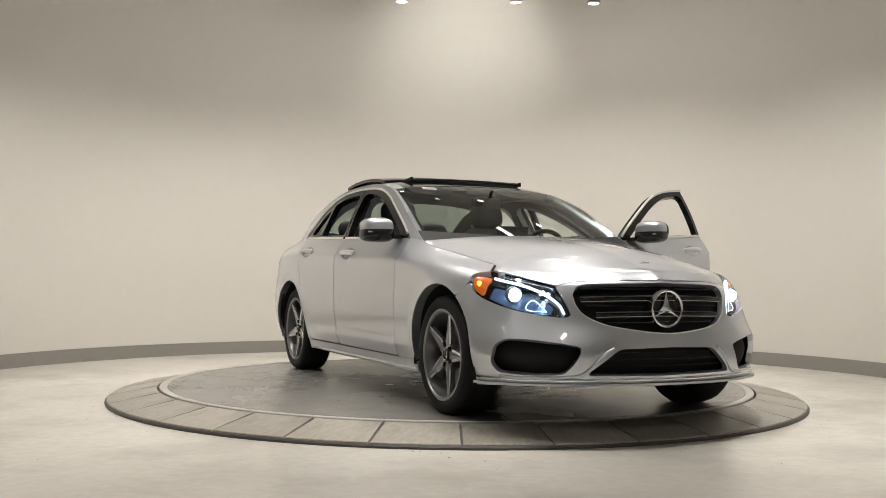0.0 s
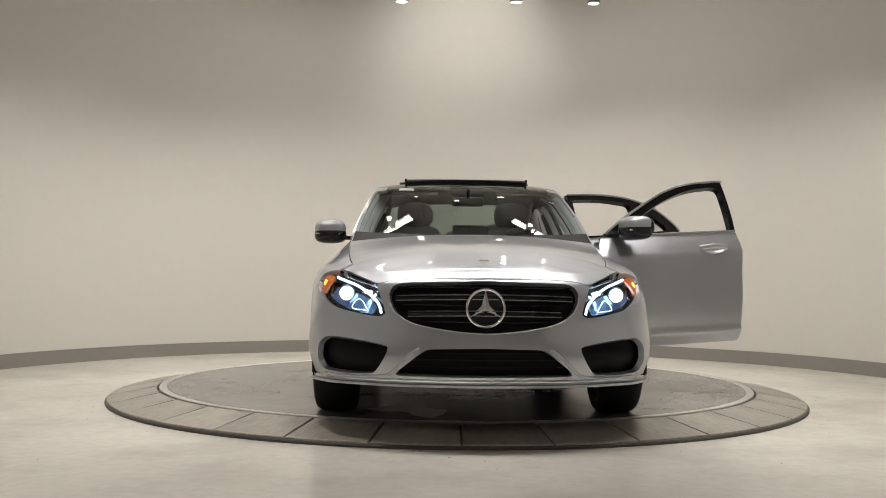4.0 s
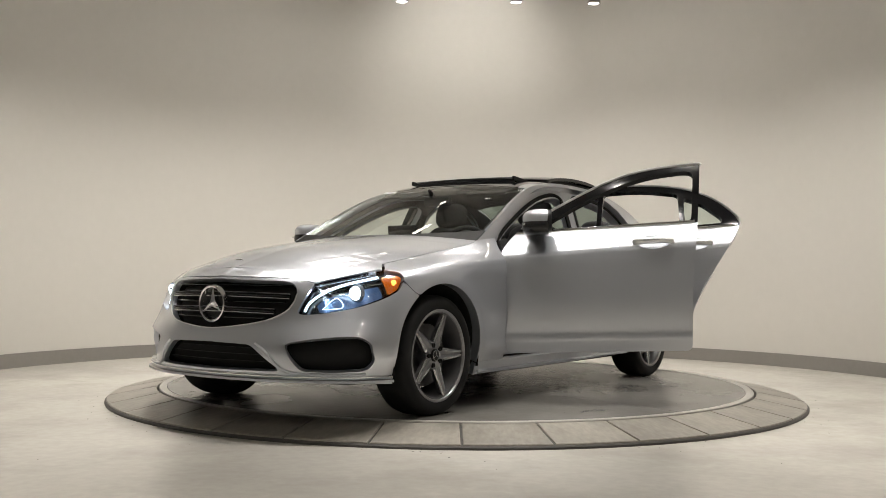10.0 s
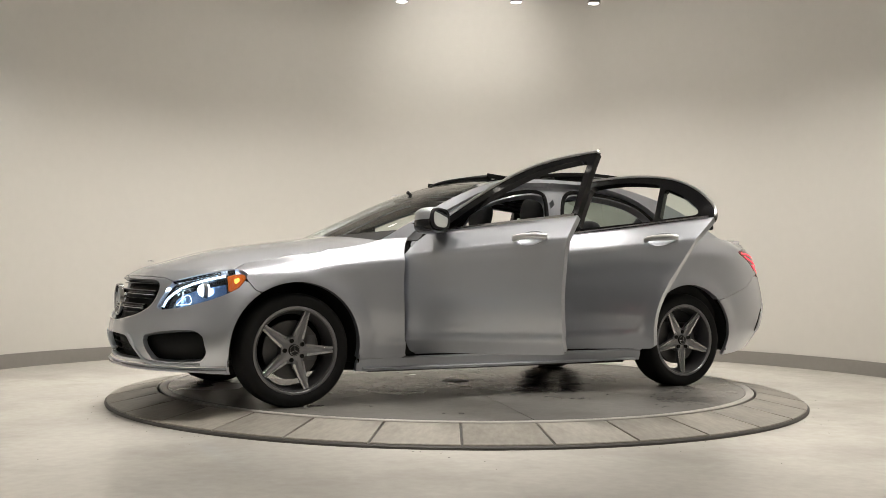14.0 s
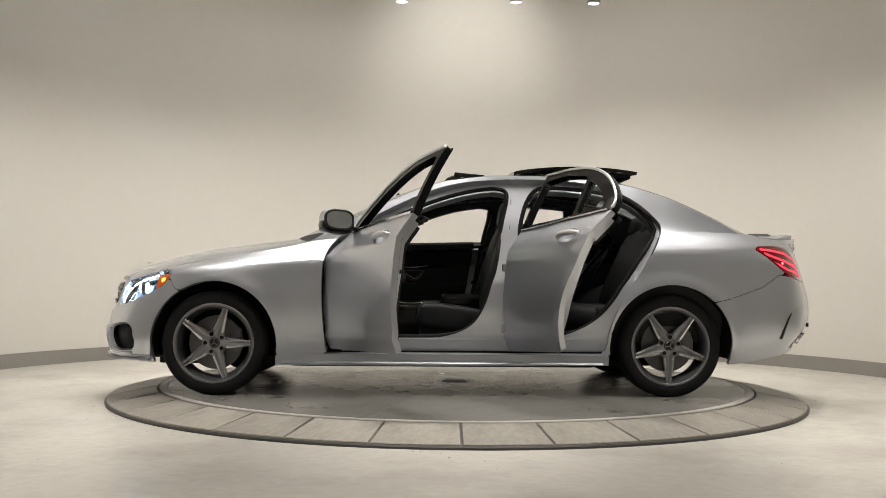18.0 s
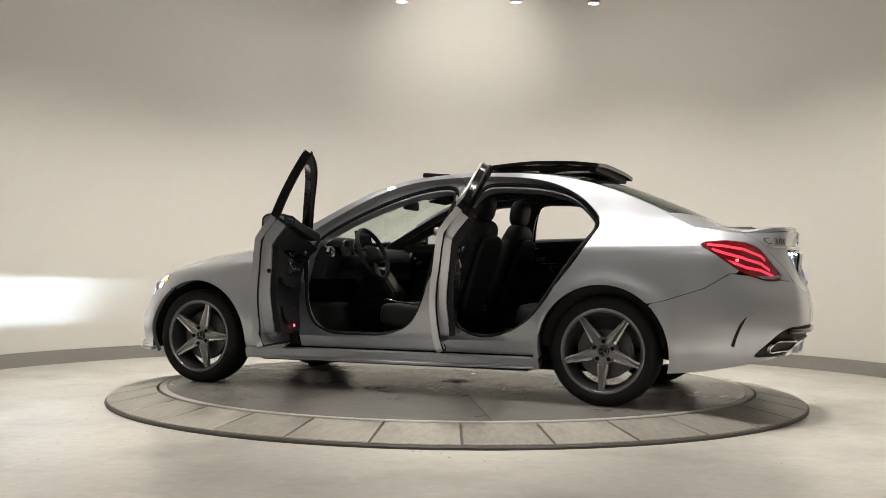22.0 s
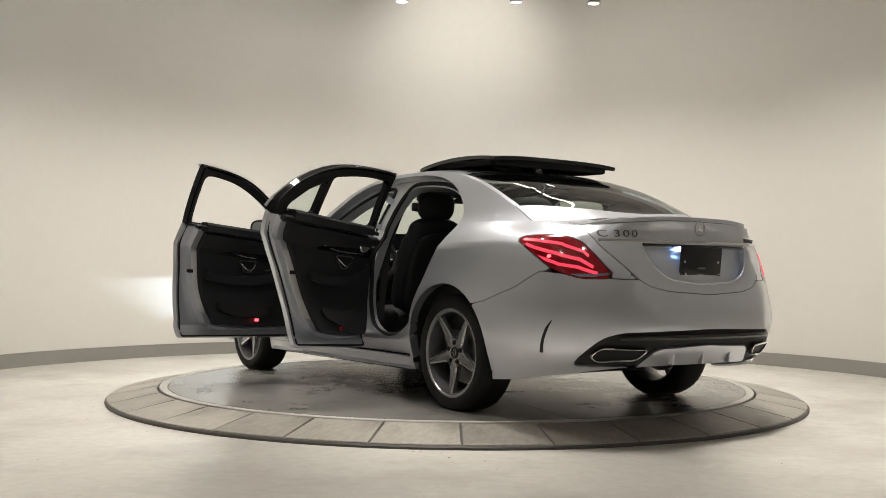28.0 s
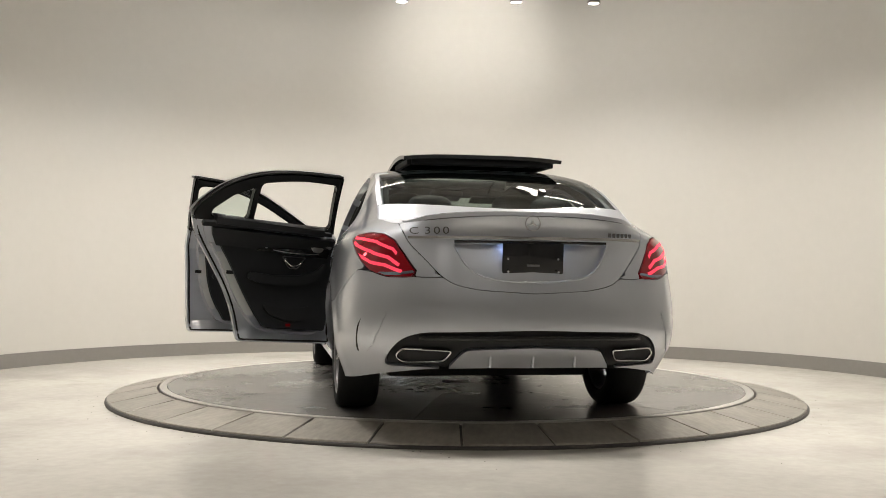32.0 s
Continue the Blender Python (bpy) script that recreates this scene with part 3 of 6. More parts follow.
# ---- cutting panels out of the surfaces ----
def fillet(pts, r):
    """Rounds the corners of a closed outline; a third number is a corner's own radius."""
    out = []
    P = [np.array(p[:2], float) for p in pts]
    own = [p[2] if len(p) > 2 else r for p in pts]
    n = len(P)
    for i in range(n):
        a, p, b = P[i - 1], P[i], P[(i + 1) % n]
        la, lb = np.linalg.norm(a - p), np.linalg.norm(b - p)
        ra, rb = min(own[i], la * 0.48), min(own[i], lb * 0.48)
        s, e = p + (a - p) / la * ra, p + (b - p) / lb * rb
        for t in np.linspace(0, 1, 5):
            out.append((1 - t) ** 2 * s + 2 * t * (1 - t) * p + t * t * e)
    return np.array(out)


def outline(pts, r=0.02, n=0):
    return curve_pts(pts, n, True) if n else fillet(pts, r)


def poly_d(P2, poly):
    """Signed distance to a closed outline, negative inside."""
    a, b = poly, np.roll(poly, -1, axis=0)
    d = np.full(len(P2), 1e9)
    inside = np.zeros(len(P2), bool)
    for p, q in zip(a, b):
        e = q - p
        w = P2 - p
        t = np.clip((w @ e) / max(e @ e, 1e-12), 0, 1)
        d = np.minimum(d, np.hypot(*(w - t[:, None] * e).T))
        if abs(q[1] - p[1]) > 1e-12:
            c = ((p[1] > P2[:, 1]) != (q[1] > P2[:, 1])) & (P2[:, 0] < (q[0] - p[0]) * (P2[:, 1] - p[1]) / (q[1] - p[1]) + p[0])
            inside ^= c
    return np.where(inside, -d, d)


def xz(V):
    return V[:, [0, 2]]


def yz(V):
    return V[:, [1, 2]]


def xy(V):
    return V[:, [0, 1]]


def cut(surf, d):
    """Keeps the part of a surface where d is negative."""
    V, T = surf
    neg = d < 0
    cnt = neg[T].sum(1)
    faces = [tuple(t) for t in T[cnt == 3]]
    extra, made = [], {}
    base = len(V)
    for t in T[(cnt == 1) | (cnt == 2)]:
        poly = []
        for k in range(3):
            i, j = int(t[k]), int(t[(k + 1) % 3])
            if neg[i]:
                poly.append(i)
            if neg[i] != neg[j]:
                key = (min(i, j), max(i, j))
                if key not in made:
                    s = d[key[0]] / (d[key[0]] - d[key[1]])
                    made[key] = base + len(extra)
                    extra.append(V[key[0]] * (1 - s) + V[key[1]] * s)
                poly.append(made[key])
        if len(poly) >= 3:
            faces.append(tuple(poly))
    V2 = np.concatenate([V, np.array(extra)]) if extra else V
    used = sorted({i for f in faces for i in f})
    remap = {i: k for k, i in enumerate(used)}
    return V2[used] if used else V2[:0], [tuple(remap[i] for i in f) for f in faces]


def flange(VN, faces, depth, lift=0.0):
    """Adds a rim that turns inwards all round the open edge of a panel."""
    edges = {}
    for f in faces:
        for k in range(len(f)):
            i, j = f[k], f[(k + 1) % len(f)]
            edges[(i, j)] = edges.get((i, j), 0) + 1
    rim = [(i, j) for i, j in edges if (j, i) not in edges]
    V = [tuple(v[:3] + lift * v[3:]) for v in VN]
    inner = {}
    for i, j in rim:
        for k in (i, j):
            if k not in inner:
                n = VN[k, 3:] / max(np.linalg.norm(VN[k, 3:]), 1e-9)
                inner[k] = len(V)
                V.append(tuple(VN[k, :3] + (lift - depth) * n))
    faces = list(faces) + [(j, i, inner[i], inner[j]) for i, j in rim]
    return V, faces


def panel(name, surf, d, material, parent, label="", depth=0.012, lift=0.0, mirror=False, offset=None, sharp=38):
    """One panel cut from a surface, with turned-in edges; mirror makes the other side's."""
    VN, faces = cut(surf, d)
    if not len(faces):
        return None
    V, faces = flange(VN, faces, depth, lift) if depth else ([tuple(v[:3] + lift * v[3:]) for v in VN], faces)
    if mirror:
        V = [(x, -y, z) for x, y, z in V]
        faces = [tuple(reversed(f)) for f in faces]
    if offset is not None:
        V = [(x - offset[0], y - offset[1], z - offset[2]) for x, y, z in V]
    ob = mesh_ob(name, V, faces, material, parent, label)
    ob.data.set_sharp_from_angle(angle=radians(sharp))
    return ob


def both(surf):
    """The left half and its mirror as one surface, for parts across the middle."""
    V, T = surf
    V = V.copy()
    mid = np.abs(V[:, 1]) < 1e-5
    V[mid, 1], V[mid, 4] = 0, 0
    W = V * np.array([1, -1, 1, 1, -1, 1])
    other = np.where(mid, np.arange(len(V)), np.arange(len(V)) + len(V))
    return np.concatenate([V, W]), np.concatenate([T, other[T[:, ::-1]]])


def refine(surf, keep, times=2):
    """The triangles touching keep, split finer."""
    V, T = surf
    T = T[keep[T].any(1)]
    for _ in range(times):
        edges = np.sort(np.concatenate([T[:, [0, 1]], T[:, [1, 2]], T[:, [2, 0]]]), 1)
        uniq, inv = np.unique(edges, axis=0, return_inverse=True)
        inv = inv.reshape(-1)
        mid = (V[uniq[:, 0]] + V[uniq[:, 1]]) / 2
        n, m = len(V), len(T)
        a, b, c = inv[:m] + n, inv[m:2 * m] + n, inv[2 * m:] + n
        V = np.concatenate([V, mid])
        T = np.concatenate([np.stack([T[:, 0], a, c], 1), np.stack([a, T[:, 1], b], 1), np.stack([c, b, T[:, 2]], 1), np.stack([a, b, c], 1)])
    used = np.unique(T)
    back = np.full(len(V), -1)
    back[used] = np.arange(len(used))
    return V[used], back[T]


HUB_Z, AXLE = 0.318, 1.42
ARCH_R = 0.384
P_BAND, P_GREEN, P_TOP, P_HOOD, P_DECK = BAND[0], GREEN[0], TOP[0], HOOD[0], DECK[0]
GAP = 0.0018
DOOR_F = outline([(.728, .262), (.752, .45, .2), (.762, .70, .2), (.752, .86, .1), (.69, .965, .1), (.56, 1.06, .2), (.31, 1.193, .2), (.08, 1.303, .2), (-.14, 1.359, .2), (-.438, 1.377, .008), (-.405, 1.0, .2), (-.362, .70, .2), (-.345, .262)], 0.03)
DOOR_R = outline([(-.352, .262), (-.369, .70, .2), (-.412, 1.0, .2), (-.445, 1.377, .008), (-.75, 1.375, .2), (-1.02, 1.340, .2), (-1.22, 1.254, .2), (-1.355, 1.13, .2), (-1.388, 1.06, .04), (-1.34, .96, .2), (-1.22, .78, .2), (-1.10, .60, .2), (-1.035, .45, .2), (-1.005, .275, .03), (-.99, .262)], 0.035)
WIN_F = outline([(.545, .995, .02), (.30, 1.135, .2), (.10, 1.232, .2), (-.12, 1.306, .15), (-.345, 1.327, .05), (-.392, 1.314, .03), (-.366, 1.012)], 0.03)
WIN_R = outline([(-.445, 1.036), (-.478, 1.324), (-.72, 1.330, .2), (-.985, 1.286), (-.985, 1.046)], 0.03)
WIN_Q = outline([(-1.022, 1.052), (-1.022, 1.256), (-1.15, 1.195), (-1.265, 1.098), (-1.268, 1.062)], 0.02)
SILL_TOP = 0.258
HEADLAMP = outline([(2.106, .545), (2.082, .604), (2.052, .660), (2.026, .694), (1.958, .715), (1.886, .735), (1.805, .754), (1.735, .766), (1.706, .763), (1.690, .744), (1.705, .714), (1.742, .669), (1.81, .632), (1.878, .603), (1.964, .571), (2.033, .551), (2.088, .541)], 0.010)
HOODLINE = np.array([(2.6, .728), (2.12, .726), (2.05, .716), (2.026, .6975), (1.958, .719), (1.886, .739), (1.805, .758), (1.735, .770), (1.65, .808), (1.65, 1.2), (2.6, 1.2)])
TAILLAMP = outline([(-1.962, .932), (-1.99, .952), (-2.10, .958), (-2.20, .947), (-2.262, .917), (-2.315, .85), (-2.386, .746), (-2.365, .733), (-2.30, .734), (-2.20, .770), (-2.10, .842), (-2.03, .893)], 0.015)
GRILLE = outline([(-.40, .705), (0, .715), (.40, .705), (.446, .692), (.468, .652), (.460, .602), (.419, .545), (.295, .495), (0, .463), (-.295, .495), (-.419, .545), (-.460, .602), (-.468, .652), (-.446, .692)], 0.03)
INTAKE = outline([(-.285, .388), (0, .395), (.285, .388), (.44, .262), (0, .256), (-.44, .262)], 0.03)
FOG = outline([(.462, .398), (.56, .417), (.70, .434), (.782, .436), (.824, .402), (.832, .320), (.800, .268), (.67, .260), (.540, .264), (.500, .320)], 0.022)
TRUNKFACE = outline([(-.625, 1.2), (-.625, .985), (-.592, .90), (-.522, .823), (-.448, .737), (-.385, .697), (-.27, .674), (0, .658), (.27, .674), (.385, .697), (.448, .737), (.522, .823), (.592, .90), (.625, .985), (.625, 1.2)], 0.04)
DIFFUSER = outline([(-.702, .302), (-.682, .372), (-.63, .440), (-.54, .470), (0, .483), (.54, .470), (.63, .440), (.682, .372), (.702, .302), (.60, .302), (.42, .298), (.4, .15), (-.4, .15), (-.42, .298), (-.60, .302)], 0.04)
BUMPER_F = np.array([(2.6, .0), (1.5, .0), (1.5, .60), (1.66, .655), (1.70, .715), (1.80, .790), (1.95, .84), (2.6, .90)])
BUMPER_R = np.array([(-2.8, .0), (-1.5, .0), (-1.5, .56), (-1.78, .615), (-2.0, .690), (-2.13, .772), (-2.30, .750), (-2.40, .733), (-2.8, .733)])
SIDE_RAIL = np.array([(1.2, .0), (-1.2, .0), (-1.2, SILL_TOP), (1.2, SILL_TOP)])


def arch_d(V):
    """Distance outside both wheel openings, negative outside."""
    a = np.hypot(V[:, 0] - AXLE, V[:, 2] - HUB_Z)
    b = np.hypot(V[:, 0] + AXLE, V[:, 2] - HUB_Z)
    return ARCH_R - np.minimum(a, b)


car = tagged(new("car"), "silver four-door saloon car with two open doors and lit lamps", "car")

d_arch = arch_d(P_BAND)
d_bf, d_br = poly_d(xz(P_BAND), BUMPER_F), poly_d(xz(P_BAND), BUMPER_R)
d_df, d_dr = poly_d(xz(P_BAND), DOOR_F), poly_d(xz(P_BAND), DOOR_R)
d_hl = np.where(P_BAND[:, 1] > 0.3, poly_d(xz(P_BAND), HEADLAMP), 1.0)
d_tl = np.where(P_BAND[:, 1] > 0.3, poly_d(xz(P_BAND), TAILLAMP), 1.0)
d_sill = np.maximum(poly_d(xz(P_BAND), SIDE_RAIL), np.abs(P_BAND[:, 0] - 0.005) - 1.04)
front, rear = P_BAND[:, 0] > 1.4, P_BAND[:, 0] < -1.4
d_gr = np.where(front, poly_d(yz(P_BAND), GRILLE), 1.0)
d_in = np.where(front, poly_d(yz(P_BAND), INTAKE), 1.0)
d_fog = np.where(front, poly_d(yz(P_BAND), FOG), 1.0)
d_tf = np.where(rear, poly_d(yz(P_BAND), TRUNKFACE), 1.0)
d_dif = np.where(rear, poly_d(yz(P_BAND), DIFFUSER), 1.0)


def less(a, *bs):
    """Region a without the regions bs, all drawn in by half a gap."""
    d = a + GAP
    for b in bs:
        d = np.maximum(d, GAP - b)
    return d


d_hd = np.where(front, poly_d(xz(P_BAND), HOODLINE), 1.0)
d_front = np.maximum(less(d_bf, d_hl, d_gr, d_in, d_fog, d_hd), d_arch)
d_fender = np.maximum(less(np.maximum(0.45 - P_BAND[:, 0], -d_bf), d_hl, d_df, d_hd), np.maximum(d_arch, SILL_TOP - P_BAND[:, 2]))
d_quarter = np.maximum(less(P_BAND[:, 0] + 0.9, d_br, d_dr, d_tl, d_tf), np.maximum(d_arch, SILL_TOP - P_BAND[:, 2] + np.where(P_BAND[:, 0] < -1.42, -1, 0)))
d_rear = np.maximum(less(d_br, d_tl, d_tf, d_dif), d_arch)

panel("front_bumper", both(BAND), np.tile(d_front, 2), M_PAINT, car, "silver bumper with large air openings", 0.03)
panel("rear_bumper", both(BAND), np.tile(d_rear, 2), M_PAINT, car, "silver rear bumper", 0.025)
RECESS = outline([(-.392, .902), (0, .908), (.392, .902), (.335, .795), (.255, .738), (.12, .716), (0, .713), (-.12, .716), (-.255, .738), (-.335, .795)], 0.02)
d_rec = np.where(rear, poly_d(yz(P_BAND), RECESS), 1.0)
panel("trunk_face", both(BAND), np.tile(less(d_tf, d_rec - GAP), 2), M_PAINT, car, depth=0.012)
for mir in (False, True):
    panel("front_fender", BAND, d_fender, M_PAINT, car, mirror=mir, depth=0.055)
    panel("quarter_panel", BAND, d_quarter, M_PAINT, car, mirror=mir, depth=0.055)
    panel("sill_skirt", BAND, np.maximum(less(d_sill), d_arch), M_PAINT, car, mirror=mir, depth=0.03)
# the hood and the boot lid
V = P_HOOD
d_hood = np.maximum(0.985 - 0.245 * (V[:, 1] / 0.74) ** 2 - V[:, 0], np.where(V[:, 0] < 1.655, 0.003 - from_edge(V, 0, _ends[8] + 1), -1.0))
VA, fa = cut(both(HOOD), np.tile(d_hood + 0.002, 2))
VB, fb = cut(both(BAND), np.tile(d_hd + GAP, 2))
edge_key, joined, where = {}, [], []
for p in np.concatenate([VA, VB]):
    k = tuple(np.round(p[:3], 5))
    if k not in edge_key:
        edge_key[k] = len(joined)
        joined.append(p)
    else:
        joined[edge_key[k]][3:] += p[3:]
    where.append(edge_key[k])
hood_faces = [tuple(where[i] for i in f) for f in fa] + [tuple(where[i + len(VA)] for i in f) for f in fb]
hood_faces = [f for f in hood_faces if len(set(f)) == len(f)]
joined = np.array(joined)
edges_seen = {}
for f in hood_faces:
    for a, b in zip(f, f[1:] + f[:1]):
        edges_seen[(min(a, b), max(a, b))] = edges_seen.get((min(a, b), max(a, b)), 0) + 1
pairs = np.array(list(edges_seen))
inner_pt = np.ones(len(joined))
inner_pt[pairs[np.array(list(edges_seen.values())) == 1].ravel()] = 0
for _ in range(60):
    total, count = np.zeros((len(joined), 3)), np.zeros(len(joined))
    for a, b in ((0, 1), (1, 0)):
        np.add.at(total, pairs[:, a], joined[pairs[:, b], :3])
        np.add.at(count, pairs[:, a], 1)
    mean = total / np.maximum(count, 1)[:, None]
    joined[:, 2] += 0.6 * inner_pt * (mean[:, 2] - joined[:, 2])
hood_v, hood_faces = flange(joined, hood_faces, 0.015)
mesh_ob("hood", hood_v, hood_faces, M_PAINT, car, "silver engine hood").data.set_sharp_from_angle(angle=radians(38))
panel("boot_lid", both(DECK), np.tile(0.002 - from_edge(P_DECK, _ends[12], _ends[16] + 1), 2), M_PAINT, car, depth=0.012)

# the upper frame of the flanks
G = P_GREEN
g_df, g_dr = poly_d(xz(G), DOOR_F), poly_d(xz(G), DOOR_R)
for mir in (False, True):
    panel("side_frame", GREEN, less(np.full(len(G), -1.0), g_df, g_dr), M_PAINT, car, "silver pillars and roof rail", mirror=mir, depth=0.05)

# windscreen, roof, rear window
V = P_TOP
q = np.abs(V[:, 1]) / rail_y(V[:, 0])
ws_edge = 1.0 - 0.27 * q ** 2
d_ws = np.maximum.reduce([(q - 0.972) * 0.6, V[:, 0] - ws_edge, 0.115 - 0.02 * q ** 2 - V[:, 0]])
rw_edge = -1.955 + 0.20 * q ** 2
d_rw = np.maximum.reduce([(q - 0.96) * 0.6, rw_edge - V[:, 0], V[:, 0] + 1.20])
HOLE = np.array([(-.05, -.43), (-.05, .43), (-.50, .43), (-.50, -.43)])
d_hole = poly_d(xy(V), fillet(HOLE, 0.05))
d_roof = np.maximum.reduce([-d_ws, -d_rw, V[:, 0] - 0.5, rw_edge - V[:, 0], -d_hole])
d_black = np.maximum.reduce([q - 0.88, V[:, 0] - 0.10, -1.185 - V[:, 0]])
panel("windscreen", TOP, d_ws + 0.003, M_GLASS, car, "clear windscreen", depth=0.005).visible_shadow = False
panel("rear_window", TOP, d_rw + 0.003, M_REARGLASS, car, "tinted rear window", depth=0.005).visible_shadow = False
panel("roof_skin", TOP, np.maximum(d_roof, -d_black) + 0.002, M_PAINT, car, "silver roof edges", depth=0.02)
panel("roof_glass", TOP, np.maximum(d_roof, d_black) + 0.002, M_BLACK, car, "black panoramic roof", depth=0.02)
panel("cowl", TOP, np.maximum.reduce([ws_edge - V[:, 0], V[:, 0] - 1.04, q - 0.99]), M_MATTE, car, "black cowl under the windscreen", depth=0.01)
panel("rear_shelf_trim", TOP, np.maximum.reduce([V[:, 0] - rw_edge, -2.1 - V[:, 0], q - 0.99]), M_PAINT, car, depth=0.01)


# ---- finding places on the body ----
def level(z):
    """The body's outline (x, y) at height z, from nose to tail, left half."""
    out = []
    for row in GRID_BAND:
        out.append((np.interp(z, row[:, 2], row[:, 0]), np.interp(z, row[:, 2], row[:, 1])))
    return np.array(out)


def nose(y, z):
    L = level(z)
    L = L[L[:, 0] > 1.45]
    return float(np.interp(abs(y), L[:, 1], L[:, 0]))


def tail(y, z):
    L = level(z)
    L = L[L[:, 0] < -1.75][::-1]
    return float(np.interp(abs(y), L[:, 1], L[:, 0]))


def flank(x, z):
    L = level(z)
    o = np.argsort(L[:, 0])
    return float(np.interp(x, L[o, 0], L[o, 1]))


def bm_sweep(points, section, closed=False, up=(0, 0, 1)):
    """A bar along points with a closed section of (outwards, up) pairs."""
    pts = [Vector(p) for p in points]
    n = len(pts)
    bm = bmesh.new()
    rings = []
    for i, p in enumerate(pts):
        a = pts[(i - 1) % n] if (closed or i) else pts[i]
        b = pts[(i + 1) % n] if (closed or i < n - 1) else pts[i]
        t = (b - a).normalized()
        o = t.cross(Vector(up)).normalized()
        u = o.cross(t).normalized()
        rings.append([bm.verts.new(p + o * so + u * su) for so, su in section])
    m = len(section)
    for a, b in list(zip(rings, rings[1:])) + ([(rings[-1], rings[0])] if closed else []):
        for k in range(m):
            j = (k + 1) % m
            bm.faces.new((a[k], a[j], b[j], b[k]))
    if not closed:
        bm.faces.new(rings[0])
        bm.faces.new(rings[-1])
    bmesh.ops.recalc_face_normals(bm, faces=bm.faces)
    return bm


def bm_star(r, width, depth, axis_sign=1):
    """Three tapering rays with a ridge, in the y-z plane, facing +x or -x."""
    bms = []
    for k in range(3):
        a = radians(90 + 120 * k)
        bm = bmesh.new()
        d, s = Vector((0, math.cos(a), math.sin(a))), Vector((0, -math.sin(a), math.cos(a)))
        tip = bm.verts.new(d * r)
        l, rr = bm.verts.new(s * width + d * width * 0.57), bm.verts.new(-s * width + d * width * 0.57)
        top = bm.verts.new(Vector((axis_sign * depth, 0, 0)))
        o = bm.verts.new((0, 0, 0))
        for f in ((tip, l, top), (tip, top, rr), (l, o, top), (top, o, rr), (tip, rr, o, l)):
            bm.faces.new(f)
        bmesh.ops.recalc_face_normals(bm, faces=bm.faces)
        bms.append(bm)
    return bm_join(*bms)


# ---- nose: grille, openings, lip ----
B2 = both(BAND)
grille = panel("grille", B2, np.tile(d_gr - 0.012, 2), M_MATTE, car, "black radiator grille with bright double bars", depth=-0.05, lift=-0.06)
for zc, half in ((.640, .43), (.562, .37)):
    ys = np.linspace(-half, half, 33)
    pts = [(nose(y, zc) - 0.012, y, zc - 0.010 * (y / .45) ** 2) for y in ys]
    part("grille_bar", bm_sweep(pts, [(-.015, -.011), (-.015, .011), (.006, .009), (.010, .003), (.010, -.003), (.006, -.009)]), M_BLACK, grille, "black bar with bright edges", angle=30)
    for dz, metal in ((.011, M_ALLOYGREY), (-.011, M_CHROME)):
        part("bar_edge", bm_sweep([(x + .004, y, z + dz) for x, y, z in pts], [(-.008, -.0030), (-.008, .0030), (.009, .0020), (.009, -.0020)]), metal, grille, "bright bar edge", angle=30)
for zc, half in ((.685, .44), (.600, .40), (.520, .33)):
    ys = np.linspace(-half, half, 25)
    part("black_slat", bm_sweep([(nose(y, zc) - .035, y, zc) for y in ys], [(-.01, -.004), (-.01, .004), (.01, .003), (.01, -.003)]), M_BLACK, grille)
# a satin chrome bar stands in for the highlight on the lower edge
low_edge = curve_pts([(-.466, .640), (-.458, .600), (-.417, .546), (-.295, .497), (0, .465), (.295, .497), (.417, .546), (.458, .600), (.466, .640)], 8)
part("grille_highlight_bar", bm_tube([(nose(y, z) - .001, y, z) for y, z in low_edge], .0032, 8), M_STAR, grille, "thin bright bar put in as the highlight under the grille")
gx = nose(0, .588) - .006
emblem = part("front_emblem", bm_lathe([(.082, -.01), (.084, .012), (.090, .016), (.096, .012), (.098, -.01)], 56, "x", (gx, 0, .588)), M_CHROME, car, "bright ring with three rays", angle=40)
st = bm_star(.086, .019, .018)
bmesh.ops.translate(st, vec=(gx + .002, 0, .588), verts=st.verts)
part("rays", st, M_STAR, emblem, smooth=False)
part("emblem_back", bm_lathe([(0, -.012), (.084, -.012)], 40, "x", (gx, 0, .588)), M_BLACK, emblem)

intake = panel("lower_intake", B2, np.tile(d_in - 0.02, 2), M_SEAL, car, "black lower air intake", depth=-0.06, lift=-0.07)
for zc in (.30, .335, .368):
    half = .43 - (zc - .262) * 1.15
    part("intake_slat", bm_sweep([(nose(y, zc) - .045, y, zc) for y in np.linspace(-half, half, 21)], [(-.006, -.0025), (-.006, .0025), (.006, .0025), (.006, -.0025)]), M_SEAL, intake)
for mir in (False, True):
    panel("side_intake", BAND, d_fog - 0.03, M_SEAL, car, "black side air intake", depth=-0.055, lift=-0.06, mirror=mir)
for sg in (1, -1):
    blade = curve_pts([(.315, .394), (.365, .362), (.415, .305), (.468, .262), (.56, .249), (.68, .246), (.79, .250)], 6)
    part("bumper_blade", bm_tube([(nose(y, z) + .001, sg * y, z) for y, z in blade][::sg], .010, 10, flat=.8), M_PAINT, car, "silver blade beside the lower intake")
L = level(.232)
L = L[(L[:, 0] > 1.80)]
lip_pts = [(x, -y, .232) for x, y in L[::-1]] + [(x, y, .232) for x, y in L[1:]]
part("front_lip", bm_sweep(lip_pts, [(-.02, -.010), (-.02, .010), (.006, .012), (.014, .004), (.010, -.008)]), M_CHROME, car, "bright chrome lip strip", angle=40)
